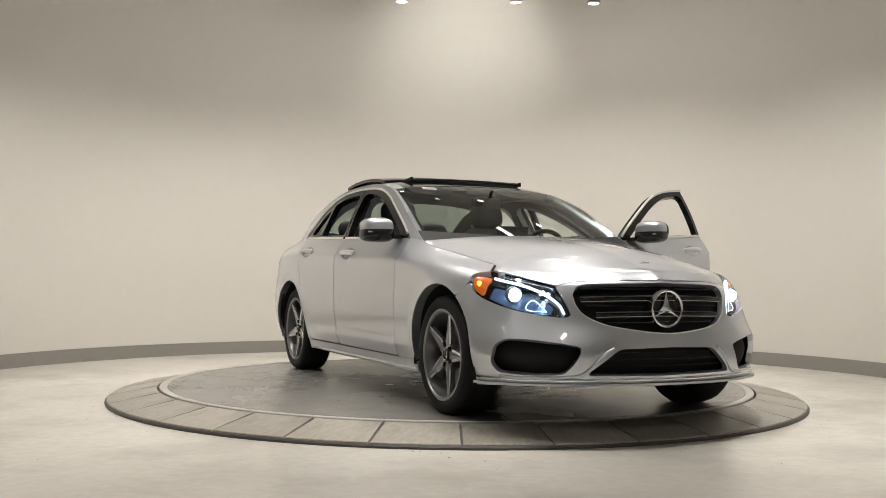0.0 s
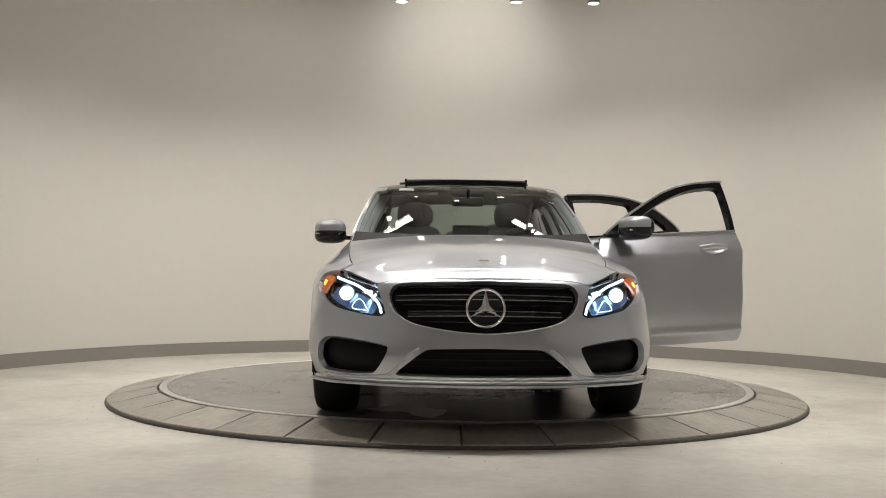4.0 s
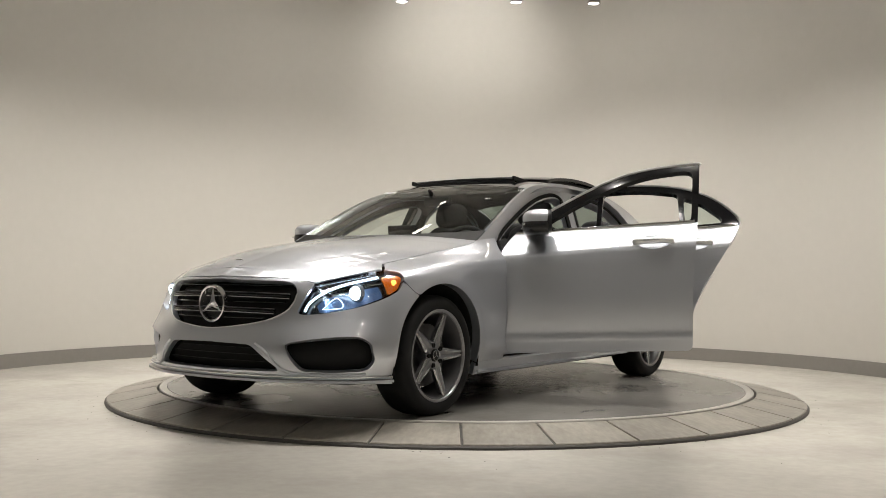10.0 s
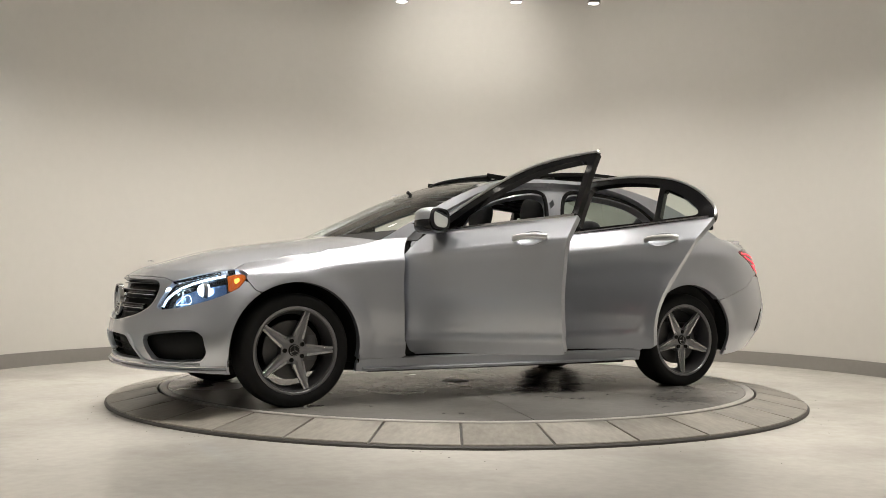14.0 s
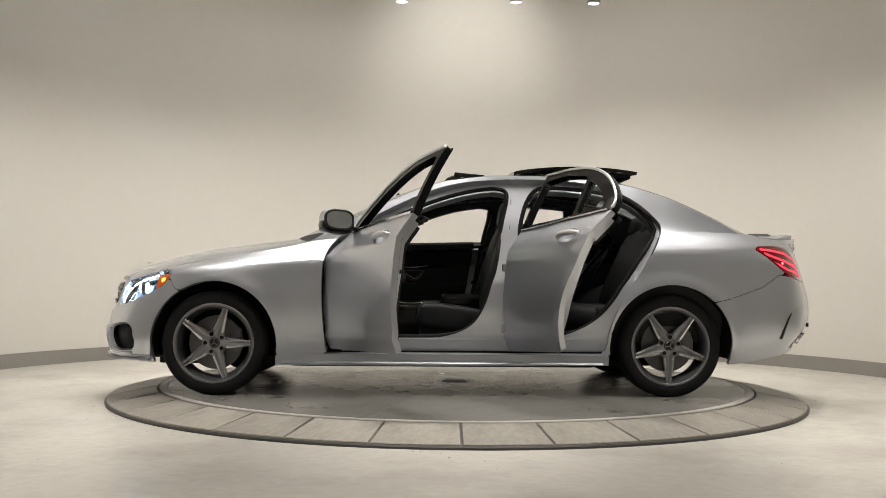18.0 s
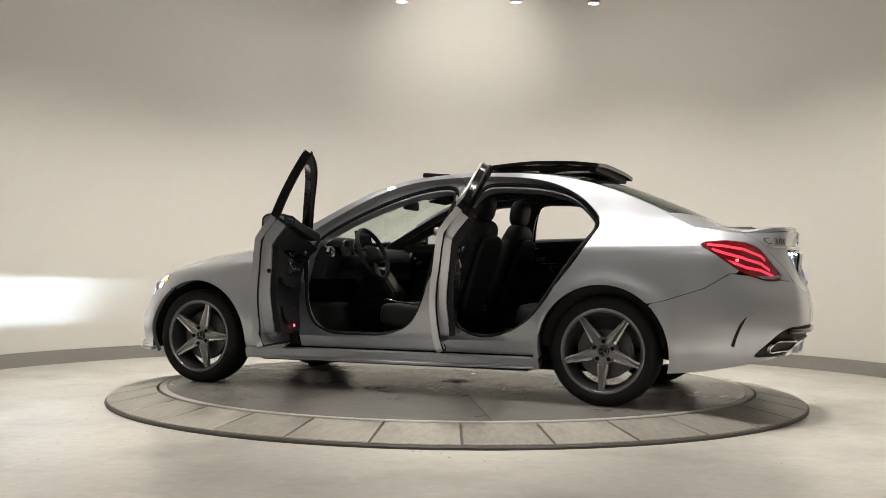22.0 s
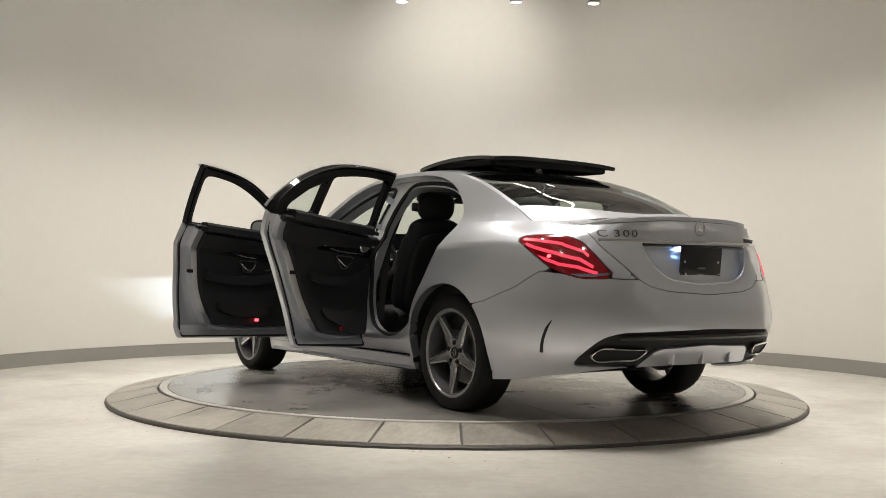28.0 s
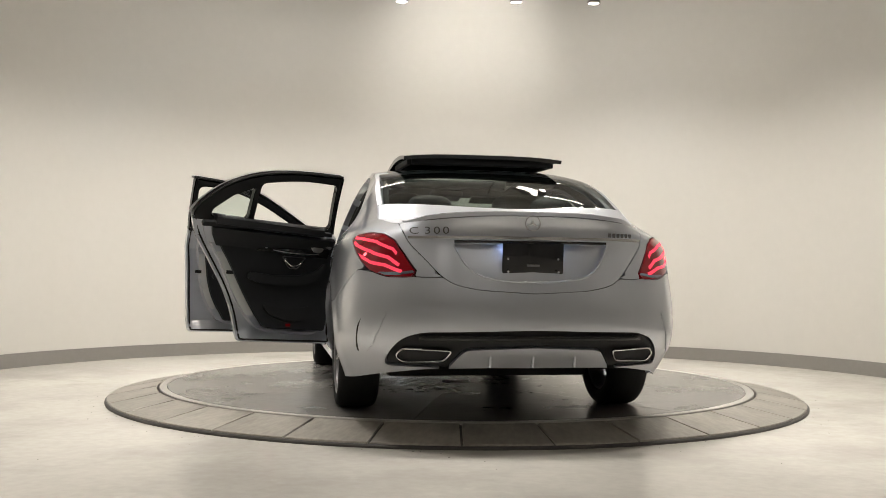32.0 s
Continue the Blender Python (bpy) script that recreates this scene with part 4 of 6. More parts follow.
part("splitter", bm_sweep([(x - .004, y, z - .016) for x, y, z in lip_pts], [(.03, -.008), (.03, .004), (-.014, .006), (-.020, 0), (-.014, -.006)]), M_PAINT, car, "silver splitter edge", angle=40)
part("hood_badge", bm_join(bm_lathe([(0, .004), (.020, .004), (.026, 0)], 24, "z", (2.043, 0, .816)), bm_box(.012, .05, .004, (2.043, 0, .821), .0015)), M_CHROME, car, "small dark and bright badge", angle=30)

# ---- head lamps ----
lampV = P_BAND
for mir in (False, True):
    sg = -1 if mir else 1
    lamp = panel("headlamp", BAND, d_hl - 0.004, M_BLACK, car, "lit head lamp with white strip and amber corner", depth=-0.05, lift=-0.055, mirror=mir)
    panel("lamp_cover", BAND, d_hl + 0.0035, M_LENS, lamp, "clear lens", depth=0.004, mirror=mir).visible_shadow = False
    left = np.where(lampV[:, 1] > .3, -1, 1)
    AMB = outline([(1.792, .738), (1.735, .754), (1.708, .750), (1.702, .735), (1.716, .708), (1.752, .668), (1.800, .645)], .010)
    panel("amber_marker", BAND, np.maximum.reduce([poly_d(xz(lampV), AMB), left, d_hl + .006]), M_AMBER, lamp, "amber corner lens", depth=0.012, lift=-0.014, mirror=mir)
    panel("amber_bulb", BAND, np.maximum(poly_d(xz(lampV), outline([(1.762, .722), (1.735, .728), (1.740, .700), (1.765, .690)], .01)), left), M_AMBERLIT, lamp, "lit amber lamp", depth=0.004, lift=-0.010, mirror=mir)
    drl = curve_pts([(2.083, .556), (2.058, .604), (2.012, .648), (1.95, .684), (1.88, .709), (1.80, .730)], 6)
    part("light_strip", bm_tube([(x - .010, sg * (flank(x, z) - .016), z) for x, z in drl], .0062, 8), M_DRL, lamp, "glowing white light strip")
    part("upper_trim", bm_tube([(x - .008, sg * (flank(x, z) - .022), z) for x, z in curve_pts([(2.02, .682), (1.95, .702), (1.87, .724), (1.80, .743)], 5)], .0022, 6), M_CHROME, lamp, "thin bright trim line")
    drl_z = np.interp(-lampV[:, 0], -drl[:, 0], drl[:, 1])
    panel("inner_bezel", BAND, np.maximum.reduce([d_hl + .006, drl_z + .004 - lampV[:, 2], np.minimum(.075 - np.abs(lampV[:, 1] - .575), .678 - lampV[:, 2])]), M_BLACK, lamp, "gloss black bezel", depth=0.01, lift=-0.020, mirror=mir)
    panel("lamp_bowl", BAND, np.maximum.reduce([d_hl + .014, lampV[:, 2] - drl_z + .014, lampV[:, 0] - 2.05, 1.815 - lampV[:, 0]]), M_GUIDE, lamp, "glowing bluish light guide", depth=0.004, lift=-0.050, mirror=mir)
    guide = curve_pts([(2.03, .566), (1.985, .618), (1.968, .615), (1.972, .576), (2.03, .566)], 4)
    part("guide_edge", bm_tube([(x - .012, sg * (flank(x, z) - .030), z) for x, z in guide], .0016, 6), M_DRL, lamp, "thin glowing edge")
    for x, z, r in ((1.900, .650, .034),):
        y = flank(x, z) - .046
        part("projector", bm_lathe([(0, .026), (r * .5, .024), (r * .85, .014), (r, 0), (r, -.03)], 28, "x", (x, sg * y, z)), M_PROJ, lamp, "glowing projector lens")
        part("projector_ring", bm_lathe([(r, -.02), (r + .002, .004), (r + .008, .004), (r + .010, -.02)], 28, "x", (x, sg * y, z)), M_ALLOYGREY, lamp, angle=30)
    # a slim source behind a shade sends the low beam under the horizon
    by = .575
    bx = nose(by, .6585) - .040
    mesh_ob("low_beam", [(bx, sg * (by - .016), .6580), (bx, sg * (by + .016), .6580), (bx, sg * (by + .016), .6590), (bx, sg * (by - .016), .6590)], [(0, 1, 2, 3)], M_BEAM, lamp, "lit low beam source", smooth=False)
    part("beam_shade", bm_join(bm_box(.026, .064, .0010, (bx + .0140, sg * by, .6596)), bm_box(.026, .002, .008, (bx + .0140, sg * (by - .030), .656)), bm_box(.026, .002, .008, (bx + .0140, sg * (by + .030), .656)), bm_box(.002, .044, .014, (bx - .002, sg * by, .656)), bm_box(.026, .064, .0010, (bx + .0140, sg * by, .6530))), M_MATTE, lamp, smooth=False)

# ---- tail ----
rec = panel("plate_recess", B2, np.tile(d_rec - .002, 2), M_PAINT, car, "recess for the plate", depth=-0.03, lift=-0.03)
lip = curve_pts([(.385, .890), (.333, .797), (.255, .741), (.12, .718), (0, .714), (-.12, .718), (-.255, .741), (-.333, .797), (-.385, .890)], 8)
part("recess_lip", bm_tube([(tail(y, z) - .001, y, z) for y, z in lip], .005, 8), M_PAINT, rec, "bright lip under the plate recess")
hold = part("plate_holder", bm_box(.012, .305, .153, (tail(0, .827) + .012, 0, .827), .005, (0, -6, 0)), M_BLACK, car, "black plate holder", angle=40)
part("plate_bar", bm_box(.002, .062, .010, (tail(0, .827) + .0055, 0, .795), 0, (0, -6, 0)), M_ALLOYGREY, hold, smooth=False)
for y in (-.125, .125):
    for z in (.765, .888):
        part("screw", bm_lathe([(0, -.003), (.005, -.003), (.006, 0)], 10, "x", (tail(0, .827) + .006 - (.827 - z) * .105, y, z)), M_CHROME, hold)
    part("screw", bm_lathe([(0, -.003), (.005, -.003), (.006, 0)], 10, "x", (tail(0, .827) + .0055, y, .827)), M_CHROME, hold)
ys = np.linspace(-.592, .592, 49)
strip = part("chrome_strip", bm_sweep([(tail(y, .928) - .005, y, .928) for y in ys], [(-.006, -.006), (-.006, .007), (.007, .006), (.009, -.001), (.002, -.006)][::-1]), M_CHROME, car, "bright strip over the plate", angle=35)
part("strip_shadow_edge", bm_sweep([(tail(y, .905) + .006, y, .908) for y in np.linspace(-.38, .38, 31)], [(-.012, -.006), (-.012, .006), (.012, .006), (.012, -.006)]), M_BLACK, strip)
for y in (-.115, .115):
    part("plate_lamp", bm_box(.012, .030, .005, (tail(y, .90) + .016, y, .9005), .001), M_PLATELED, car, "small lit bluish lamp", smooth=False)
for char, y0 in (("C", .588), ("3", .520), ("0", .478), ("0", .436)):
    letters = bpy.data.curves.new("letter", "FONT")
    letters.body, letters.size, letters.extrude = char, .050, .002
    text_me = bpy.data.meshes.new_from_object(bpy.data.objects.new("letter", letters))
    for vert in text_me.vertices:
        u, v, w = vert.co
        y, z = y0 - 1.3 * u, .945 + v
        vert.co = (tail(y, z) - .003 - max(w, 0), y, z)
    text_me.materials.append(M_ALLOYGREY)
    letter = new("letter", text_me)
    letter.parent = car
    tagged(letter, "small grey metal letter")
for k in range(6):
    y, z = -.53 + k * .025, .950
    part("badge_bar", bm_box(.010, .015, .020, (tail(y, z) - .002, y, z), .0015, (0, -12, 0)), M_ALLOYGREY, car, "small grey badge bar", smooth=False)
em = part("rear_emblem", bm_lathe([(.033, .002), (.035, -.005), (.0385, -.005), (.040, .002)], 40, "x", (tail(0, 1.0) - .004, 0, 1.0)), M_CHROME, car, "bright ring with three rays", angle=40)
st = bm_star(.034, .006, .006, -1)
bmesh.ops.translate(st, vec=(tail(0, 1.0) - .004, 0, 1.0), verts=st.verts)
part("rays", st, M_STAR, em, smooth=False)
spV = P_DECK
rear_edge = -2.435 + 0.27 * (np.abs(spV[:, 1]) / .63) ** 2.6
d_sp = np.maximum(spV[:, 0] - (rear_edge + .13), np.abs(spV[:, 1]) - .60)
VN, sf = cut(both(DECK), np.tile(d_sp, 2))
re = -2.435 + 0.27 * (np.abs(VN[:, 1]) / .63) ** 2.6
rise = np.clip((re + .13 - VN[:, 0]) / .13, 0, 1)
VN[:, 2] += .004 + .022 * rise ** 1.6 * np.clip((.62 - np.abs(VN[:, 1])) / .12, 0, 1)
VN[:, 0] += .018 * rise
Vs, sf = flange(VN, sf, .02)
mesh_ob("boot_spoiler", Vs, sf, M_PAINT, car, "silver lip spoiler").data.set_sharp_from_angle(angle=radians(35))
FINE2 = refine(BAND, (P_BAND[:, 0] < -2.05) & (P_BAND[:, 2] > .33) & (P_BAND[:, 2] < .62), 1)
for mir in (False, True):
    sg = -1 if mir else 1
    tl = panel("tail_lamp", BAND, d_tl + .003, M_RED, car, "red tail lamp with glowing bands", depth=0.02, mirror=mir)
    FINE = refine(BAND, d_tl < .03)
    x, z = FINE[0][:, 0], FINE[0][:, 2]
    e_tl = np.where(FINE[0][:, 1] > .3, poly_d(xz(FINE[0]), TAILLAMP), 1.0)
    s = (-1.96 - x) / .42
    top_z = np.interp(s, [0, .3, .55, .75, 1], [.942, .957, .950, .905, .750])
    low_z = np.interp(s, [0, .3, .58, .88, 1], [.918, .800, .735, .732, .745])
    for f, w, t0, t1 in ((.20, .0065, .10, .80), (.44, .0075, .16, .86), (.66, .0075, .26, .90)):
        line = top_z + (low_z - top_z) * f
        d = np.maximum.reduce([np.abs(z - line) - w, e_tl + .010, t0 - s, s - t1])
        panel("light_band", FINE, d, M_REDLIT, tl, "glowing red band", depth=0.003, lift=0.002, mirror=mir)
    panel("lamp_bulb", FINE, np.maximum(np.hypot(x + 2.16, z - .845) - .009, e_tl), M_REDHOT, tl, "bright red point", depth=0.002, lift=0.004, mirror=mir)
    panel("clear_strip", FINE, np.maximum.reduce([np.abs(z - low_z - .018) - .007, e_tl + .006, .50 - s]), M_LAMPBOX, tl, depth=0.002, lift=0.002, mirror=mir)
    slot = outline([(-2.212, .534), (-2.178, .490), (-2.150, .425), (-2.130, .368), (-2.146, .364), (-2.164, .425), (-2.190, .485), (-2.220, .528)], .006)
    panel("bumper_slot", FINE2, np.maximum(poly_d(xz(FINE2[0]), slot), np.where(FINE2[0][:, 1] > .3, -1, 1)), M_MATTE, car, "dark slot in the bumper", depth=0.003, lift=0.003, mirror=mir)
    fin = outline([(-2.216, .536), (-2.25, .558), (-2.34, .572), (-2.31, .49), (-2.26, .41), (-2.20, .366), (-2.148, .364), (-2.166, .425), (-2.192, .487)], .01)
    panel("bumper_fin", FINE2, np.maximum(poly_d(xz(FINE2[0]), fin), np.where(FINE2[0][:, 1] > .3, -1, 1)), M_PAINT, car, depth=0.008, lift=0.005, mirror=mir)
d_low = np.where(rear, poly_d(yz(P_BAND), outline([(-.41, .29), (-.335, .388), (0, .402), (.335, .388), (.41, .29), (.3, .2), (-.3, .2)], .03)), 1.0)
dif = panel("diffuser", B2, np.tile(less(d_dif, d_low), 2), M_MATTE, car, "black rear diffuser", depth=0.03, lift=-0.012)
ins = panel("diffuser_insert", B2, np.tile(d_low + .001, 2), M_PAINT, car, "silver diffuser insert with fins", depth=0.03, lift=0.004)
for y in (-.21, 0, .21):
    part("fin", bm_box(.05, .012, .075, (tail(y, .34) + .008, y, .342), .004, (0, -8, 0)), M_PAINT, ins, smooth=False)
part("honeycomb_band", bm_sweep([(tail(y, .445) - .001, y, .445) for y in np.linspace(-.55, .55, 41)], [(-.01, -.012), (-.01, .012), (.004, .012), (.004, -.012)][::-1]), M_BLACK, dif)
for sg in (1, -1):
    ring_o = [(y, z) for y, z in fillet([(.395, .385), (.625, .392), (.655, .355), (.62, .325), (.43, .332)], .022)]
    pts = [(tail(y, z) - .012, sg * y, z) for y, z in ring_o]
    ex = part("exhaust_tip", bm_sweep(pts, [(-.002, -.012), (-.004, .004), (0, .007), (.004, .004), (.002, -.012)], True, (-1, 0, 0)), M_CHROME, car, "chrome exhaust trim", angle=40)
    me_v = [(p[0] + .006, p[1], p[2]) for p in pts]
    mesh_ob("exhaust_bore", me_v, [tuple(range(len(me_v)))], M_MATTE, ex)

# ---- under and inside the shell ----
under = bm_join(bm_box(3.3, 1.16, .05, (.17, 0, .195), .01), bm_box(1.9, 1.60, .06, (0, 0, .205), .01), bm_box(.26, 1.0, .05, (1.96, 0, .225), .01), bm_box(.40, 1.1, .05, (-2.1, 0, .335), .01),
                bm_box(.50, .5, .10, (-1.90, -.2, .33), .04), bm_box(.20, .10, .08, (-2.05, .45, .35), .03), bm_box(.14, 1.2, .09, (-1.42, 0, .25), .02), bm_box(.14, 1.2, .09, (1.42, 0, .25), .02))
part("underbody", under, M_MATTE, car, "black underbody", smooth=False)
part("engine_bay", bm_join(bm_box(.9, .98, .42, (1.45, 0, .44), .05), bm_box(.12, .84, .40, (1.96, 0, .46), .03)), M_MATTE, car, smooth=False)
part("boot_bay", bm_join(bm_box(.62, 1.10, .56, (-2.02, 0, .60), .08), bm_box(.5, .95, .2, (-2.0, 0, .95), .05)), M_MATTE, car, smooth=False)
for xw in (AXLE, -AXLE):
    for sg in (1, -1):
        verts, faces = [], []
        n = 28
        for i in range(n + 1):
            a = radians(-12 + 204 * i / n)
            for y in (.50, .872):
                verts.append((xw + (ARCH_R + .006) * math.cos(a), sg * y, HUB_Z + (ARCH_R + .006) * math.sin(a)))
        for i in range(n):
            faces.append((2 * i, 2 * i + 1, 2 * i + 3, 2 * i + 2))
        c = len(verts)
        verts.append((xw, sg * .50, HUB_Z))
        faces += [(2 * i, 2 * i + 2, c) for i in range(n)]
        mesh_ob("wheel_liner", verts, faces, M_MATTE, car, "black wheel arch liner")
# mud flaps seen behind the wheels
for xw, dx in ((-AXLE, .385),):
    for sg in (1, -1):
        part("arch_edge_flap", bm_box(.025, .12, .06, (xw + dx, sg * .775, .225), .006), M_MATTE, car, smooth=False)
# a thin blade along the foot of each sill
for sg in (1, -1):
    xs = np.linspace(1.0, -1.0, 25)[::sg]
    part("sill_blade", bm_sweep([(x, sg * (flank(x, .205) + .002), .200) for x in xs], [(-.02, -.006), (-.02, .016), (.006, .008), (.014, .0), (.010, -.006)]), M_PAINT, car, "silver blade along the sill", angle=35)


# ---- doors ----
def dense(poly, step=0.03):
    """Adds points so that no edge is longer than step."""
    out = []
    for a, b in zip(poly, np.roll(poly, -1, axis=0)):
        n = max(1, int(np.linalg.norm(b - a) / step))
        out += [a + (b - a) * k / n for k in range(n)]
    return np.array(out)


def shrink(poly, d):
    """Moves an outline inwards by d."""
    P = dense(np.array(poly))
    area = 0.5 * np.sum(P[:, 0] * np.roll(P[:, 1], -1) - np.roll(P[:, 0], -1) * P[:, 1])
    t = np.roll(P, -1, axis=0) - np.roll(P, 1, axis=0)
    t /= np.maximum(np.linalg.norm(t, axis=1, keepdims=True), 1e-9)
    n = np.stack([-t[:, 1], t[:, 0]], 1) * (1 if area > 0 else -1)
    return P + n * d


def skin_point(x, z, lift):
    """A point on the flank (below or above the belt) moved by lift along y."""
    yb, zb = belt(x)
    y = flank(x, z) if z < zb else float(side_y(x, z))
    return (x, y + lift, z)


INNER_F = outline([(.700, 1.1), (.705, .70, .1), (.695, .46, .1), (.66, .345, .06), (.57, .305, .06), (.0, .300, .1), (-.11, .325, .1), (-.20, .415, .1), (-.265, .58, .15), (-.305, .80, .15), (-.33, 1.1)], .04)
INNER_R = outline([(-.410, 1.15), (-.390, .70, .1), (-.395, .42, .06), (-.43, .322, .05), (-.53, .302, .08), (-.80, .308, .1), (-.93, .375, .1), (-1.0, .50, .12), (-1.07, .63, .15), (-1.17, .80, .15), (-1.29, .98, .1), (-1.32, 1.06), (-1.32, 1.15)], .04)


def build_door(which, side, hinge, angle, rise, lean, shift, label):
    D = DOOR_F if which == "front" else DOOR_R
    wins = [WIN_F] if which == "front" else [WIN_R, WIN_Q]
    mir = side < 0
    off = (hinge[0], side * hinge[1], hinge[2])
    dB, dG = poly_d(xz(P_BAND), D), poly_d(xz(P_GREEN), D)
    win = np.minimum.reduce([poly_d(xz(P_GREEN), w) for w in wins])

    def loc(p):
        return (p[0] - off[0], side * p[1] - off[1], p[2] - off[2])

    ox, oz = (-.145, .893) if which == "front" else (-1.075, .921)

    def bowl_d(V):
        r = np.hypot((V[:, 0] - ox) / 2.35, V[:, 2] - oz)
        return np.where(V[:, 1] > .3, r - .040, 1.0)

    skin = refine(BAND, (bowl_d(P_BAND) < .03), 2)
    bowl_mesh = cut(skin, bowl_d(skin[0]))
    door = panel("door", BAND, np.maximum.reduce([dB + GAP, SILL_TOP - P_BAND[:, 2] + GAP, -bowl_d(P_BAND)]), M_PAINT, car, label, 0.034, mirror=mir, offset=off)
    kw = dict(mirror=mir, offset=off)
    panel("inner_shell", BAND, np.maximum(dB, SILL_TOP - P_BAND[:, 2]) + GAP, M_PAINT, door, "silver inner shell", depth=0, lift=-0.034, **kw)
    box = INNER_F if which == "front" else INNER_R
    bB = poly_d(xz(P_BAND), box)
    panel("inner_box", BAND, bB, M_PAINT, door, "silver inner panel", depth=-0.05, lift=-0.084, **kw)
    panel("window_frame", GREEN, np.maximum(dG + GAP, .0 - win), M_FRAME, door, "black window frame", depth=0.042, lift=0.001, **kw)
    panel("frame_lining", GREEN, np.maximum(dG + .010, .004 - win), M_MATTE, door, "black inner frame", depth=0.0, lift=-0.042, **kw)
    # bright moulding over the window and along the belt
    top = [p for p in D if p[1] > belt(p[0])[1] + .02]
    if which == "front":
        top = sorted([p for p in top if p[0] > -.39 or p[1] > 1.34], key=lambda p: -p[0])
    else:
        top = sorted(top, key=lambda p: -p[0])
        top = [p for p in top if p[0] < -.45 or p[1] > 1.33]
    part("roof_moulding", bm_sweep([loc(skin_point(x, z - .008, .004)) for x, z in top][::side], [(-.007, -.004), (-.007, .010), (.003, .010), (.005, .004), (.003, -.004)]), M_STAR, door, "bright moulding", angle=35)
    x0, x1 = (.66, -.385) if which == "front" else (-.425, -1.345)
    xs = np.linspace(x0, x1, 21)
    part("belt_moulding", bm_sweep([loc((x, belt(x)[0] + .003, belt(x)[1] + .004)) for x in xs][::side], [(-.010, -.006), (-.010, .010), (.004, .008), (.006, .0), (.004, -.006)]), M_CHROME, door, "bright belt moulding", angle=35)
    # inner trim
    trim = shrink(box, .018)
    tB = np.maximum(poly_d(xz(P_BAND), trim), poly_d(xz(P_BAND) - np.array([.048, 0]), box))
    tr = panel("inner_trim", BAND, tB, M_LEATHER, door, "black leather door trim", depth=-0.034, lift=-0.118, **kw)
    panel("trim_sill", GREEN, np.maximum.reduce([dG + .045, P_GREEN[:, 2] - belt(P_GREEN[:, 0])[1] - .022]), M_LEATHER, door, depth=-0.03, lift=-0.112, **kw)
    ring_in = [p for p in shrink(D, .018)]
    ring_in = [p for p, e in zip(ring_in, poly_d(np.array(ring_in), D)) if abs(e + .018) < .006]
    part("door_seal", bm_tube([loc(skin_point(x, z, -.036 if z < belt(x)[1] else -.045)) for x, z in ring_in], .006, 8, True), M_SEAL, door, "black rubber seal")
    latch_x = P_BAND[:, 0] < (-.15 if which == "front" else -.90)
    panel("latch_plate", BAND, np.maximum.reduce([bB + .002, -tB - .004, P_BAND[:, 2] - .835, .42 - P_BAND[:, 2], np.where(latch_x, -1, 1)]), M_SHUT, door, "pale latch plate", depth=-0.004, lift=-0.0855, **kw)
    if which == "front":
        sp = [(.49, .885, .044)]
        hnd, rest = (.18, .760), (.55, -.20, .69)
        gl = [(.60, .925), (.30, .915), (-.02, .905), (-.10, .875), (.02, .845), (.25, .822), (.45, .822), (.60, .85)]
        red = (.27, .392)
    else:
        sp = [(-.53, .905, .042), (-.455, .918, .022)]
        hnd, rest = (-.68, .795), (-.46, -.98, .705)
        gl = [(-.44, .955), (-.70, .945), (-.90, .935), (-.96, .91), (-.86, .872), (-.68, .852), (-.44, .86)]
        red = (-.70, .385)
    ly = -.122

    def on(x, z, d=0.0):
        return loc((x, flank(x, z) + ly - d, z))

    glo = outline(gl, .03)
    panel("gloss_inlay", BAND, np.maximum(poly_d(xz(P_BAND), glo), tB + .01), M_BLACK, tr, "gloss black inlay", depth=-0.004, lift=-0.123, **kw)
    low = sorted([p for p in gl if p[1] < .93], key=lambda p: -p[0])
    part("inlay_edge", bm_tube([on(x, z - .004, .004) for x, z in curve_pts(low, 5)], .0035, 6), M_STAR, tr, "thin bright edge")
    for x, z, r in sp:
        c = on(x, z, .004)
        part("speaker", bm_lathe([(0, -side * .010), (r * .8, -side * .011), (r, -side * .006), (r + .003, 0), (r + .003, side * .01)], 28, "y", c), M_SPOKE, tr, "grey metal speaker cover", angle=35)
        part("speaker_ring", bm_lathe([(r, -side * .006), (r + .003, -side * .010), (r + .006, -side * .006), (r + .006, 0)], 28, "y", c), M_CHROME, tr, angle=35)
    hx, hz = hnd
    part("door_pull", bm_tube([on(x, z, dd) for x, z, dd in curve_pts([(hx + .07, hz + .015, .004), (hx + .03, hz - .018, .022), (hx - .02, hz - .030, .024), (hx - .07, hz + .012, .006)], 5)], .008, 8, flat=.8), M_CHROME, tr, "bright door pull")
    part("pull_bowl", bm_tube([on(x, z, .002) for x, z in fillet([(hx + .085, hz + .03), (hx - .085, hz + .03), (hx - .03, hz - .045), (hx + .03, hz - .045)], .02)], .004, 6, True), M_ALLOYGREY, tr)
    xa, xb, za = rest
    zs = [(0, .105), (.12, .040), (.35, .008), (.65, .0), (1, .015), (1.02, -.025), (.85, -.055), (.4, -.060), (.12, -.020), (0, .045)]
    arm = outline([(xa + (xb - xa) * s, za + dz) for s, dz in zs], .02)
    panel("armrest", BAND, np.maximum(poly_d(xz(P_BAND), arm), tB + .006), M_LEATHER, tr, "padded black armrest", depth=-0.026, lift=-0.146, **kw)
    if which == "front":
        for k in range(3):
            part("window_switch", bm_box(.030, .02, .008, on(.40 - .032 * k, .745 - .006 * k, .020), .002), M_ALLOY, tr, "bright switch", smooth=False)
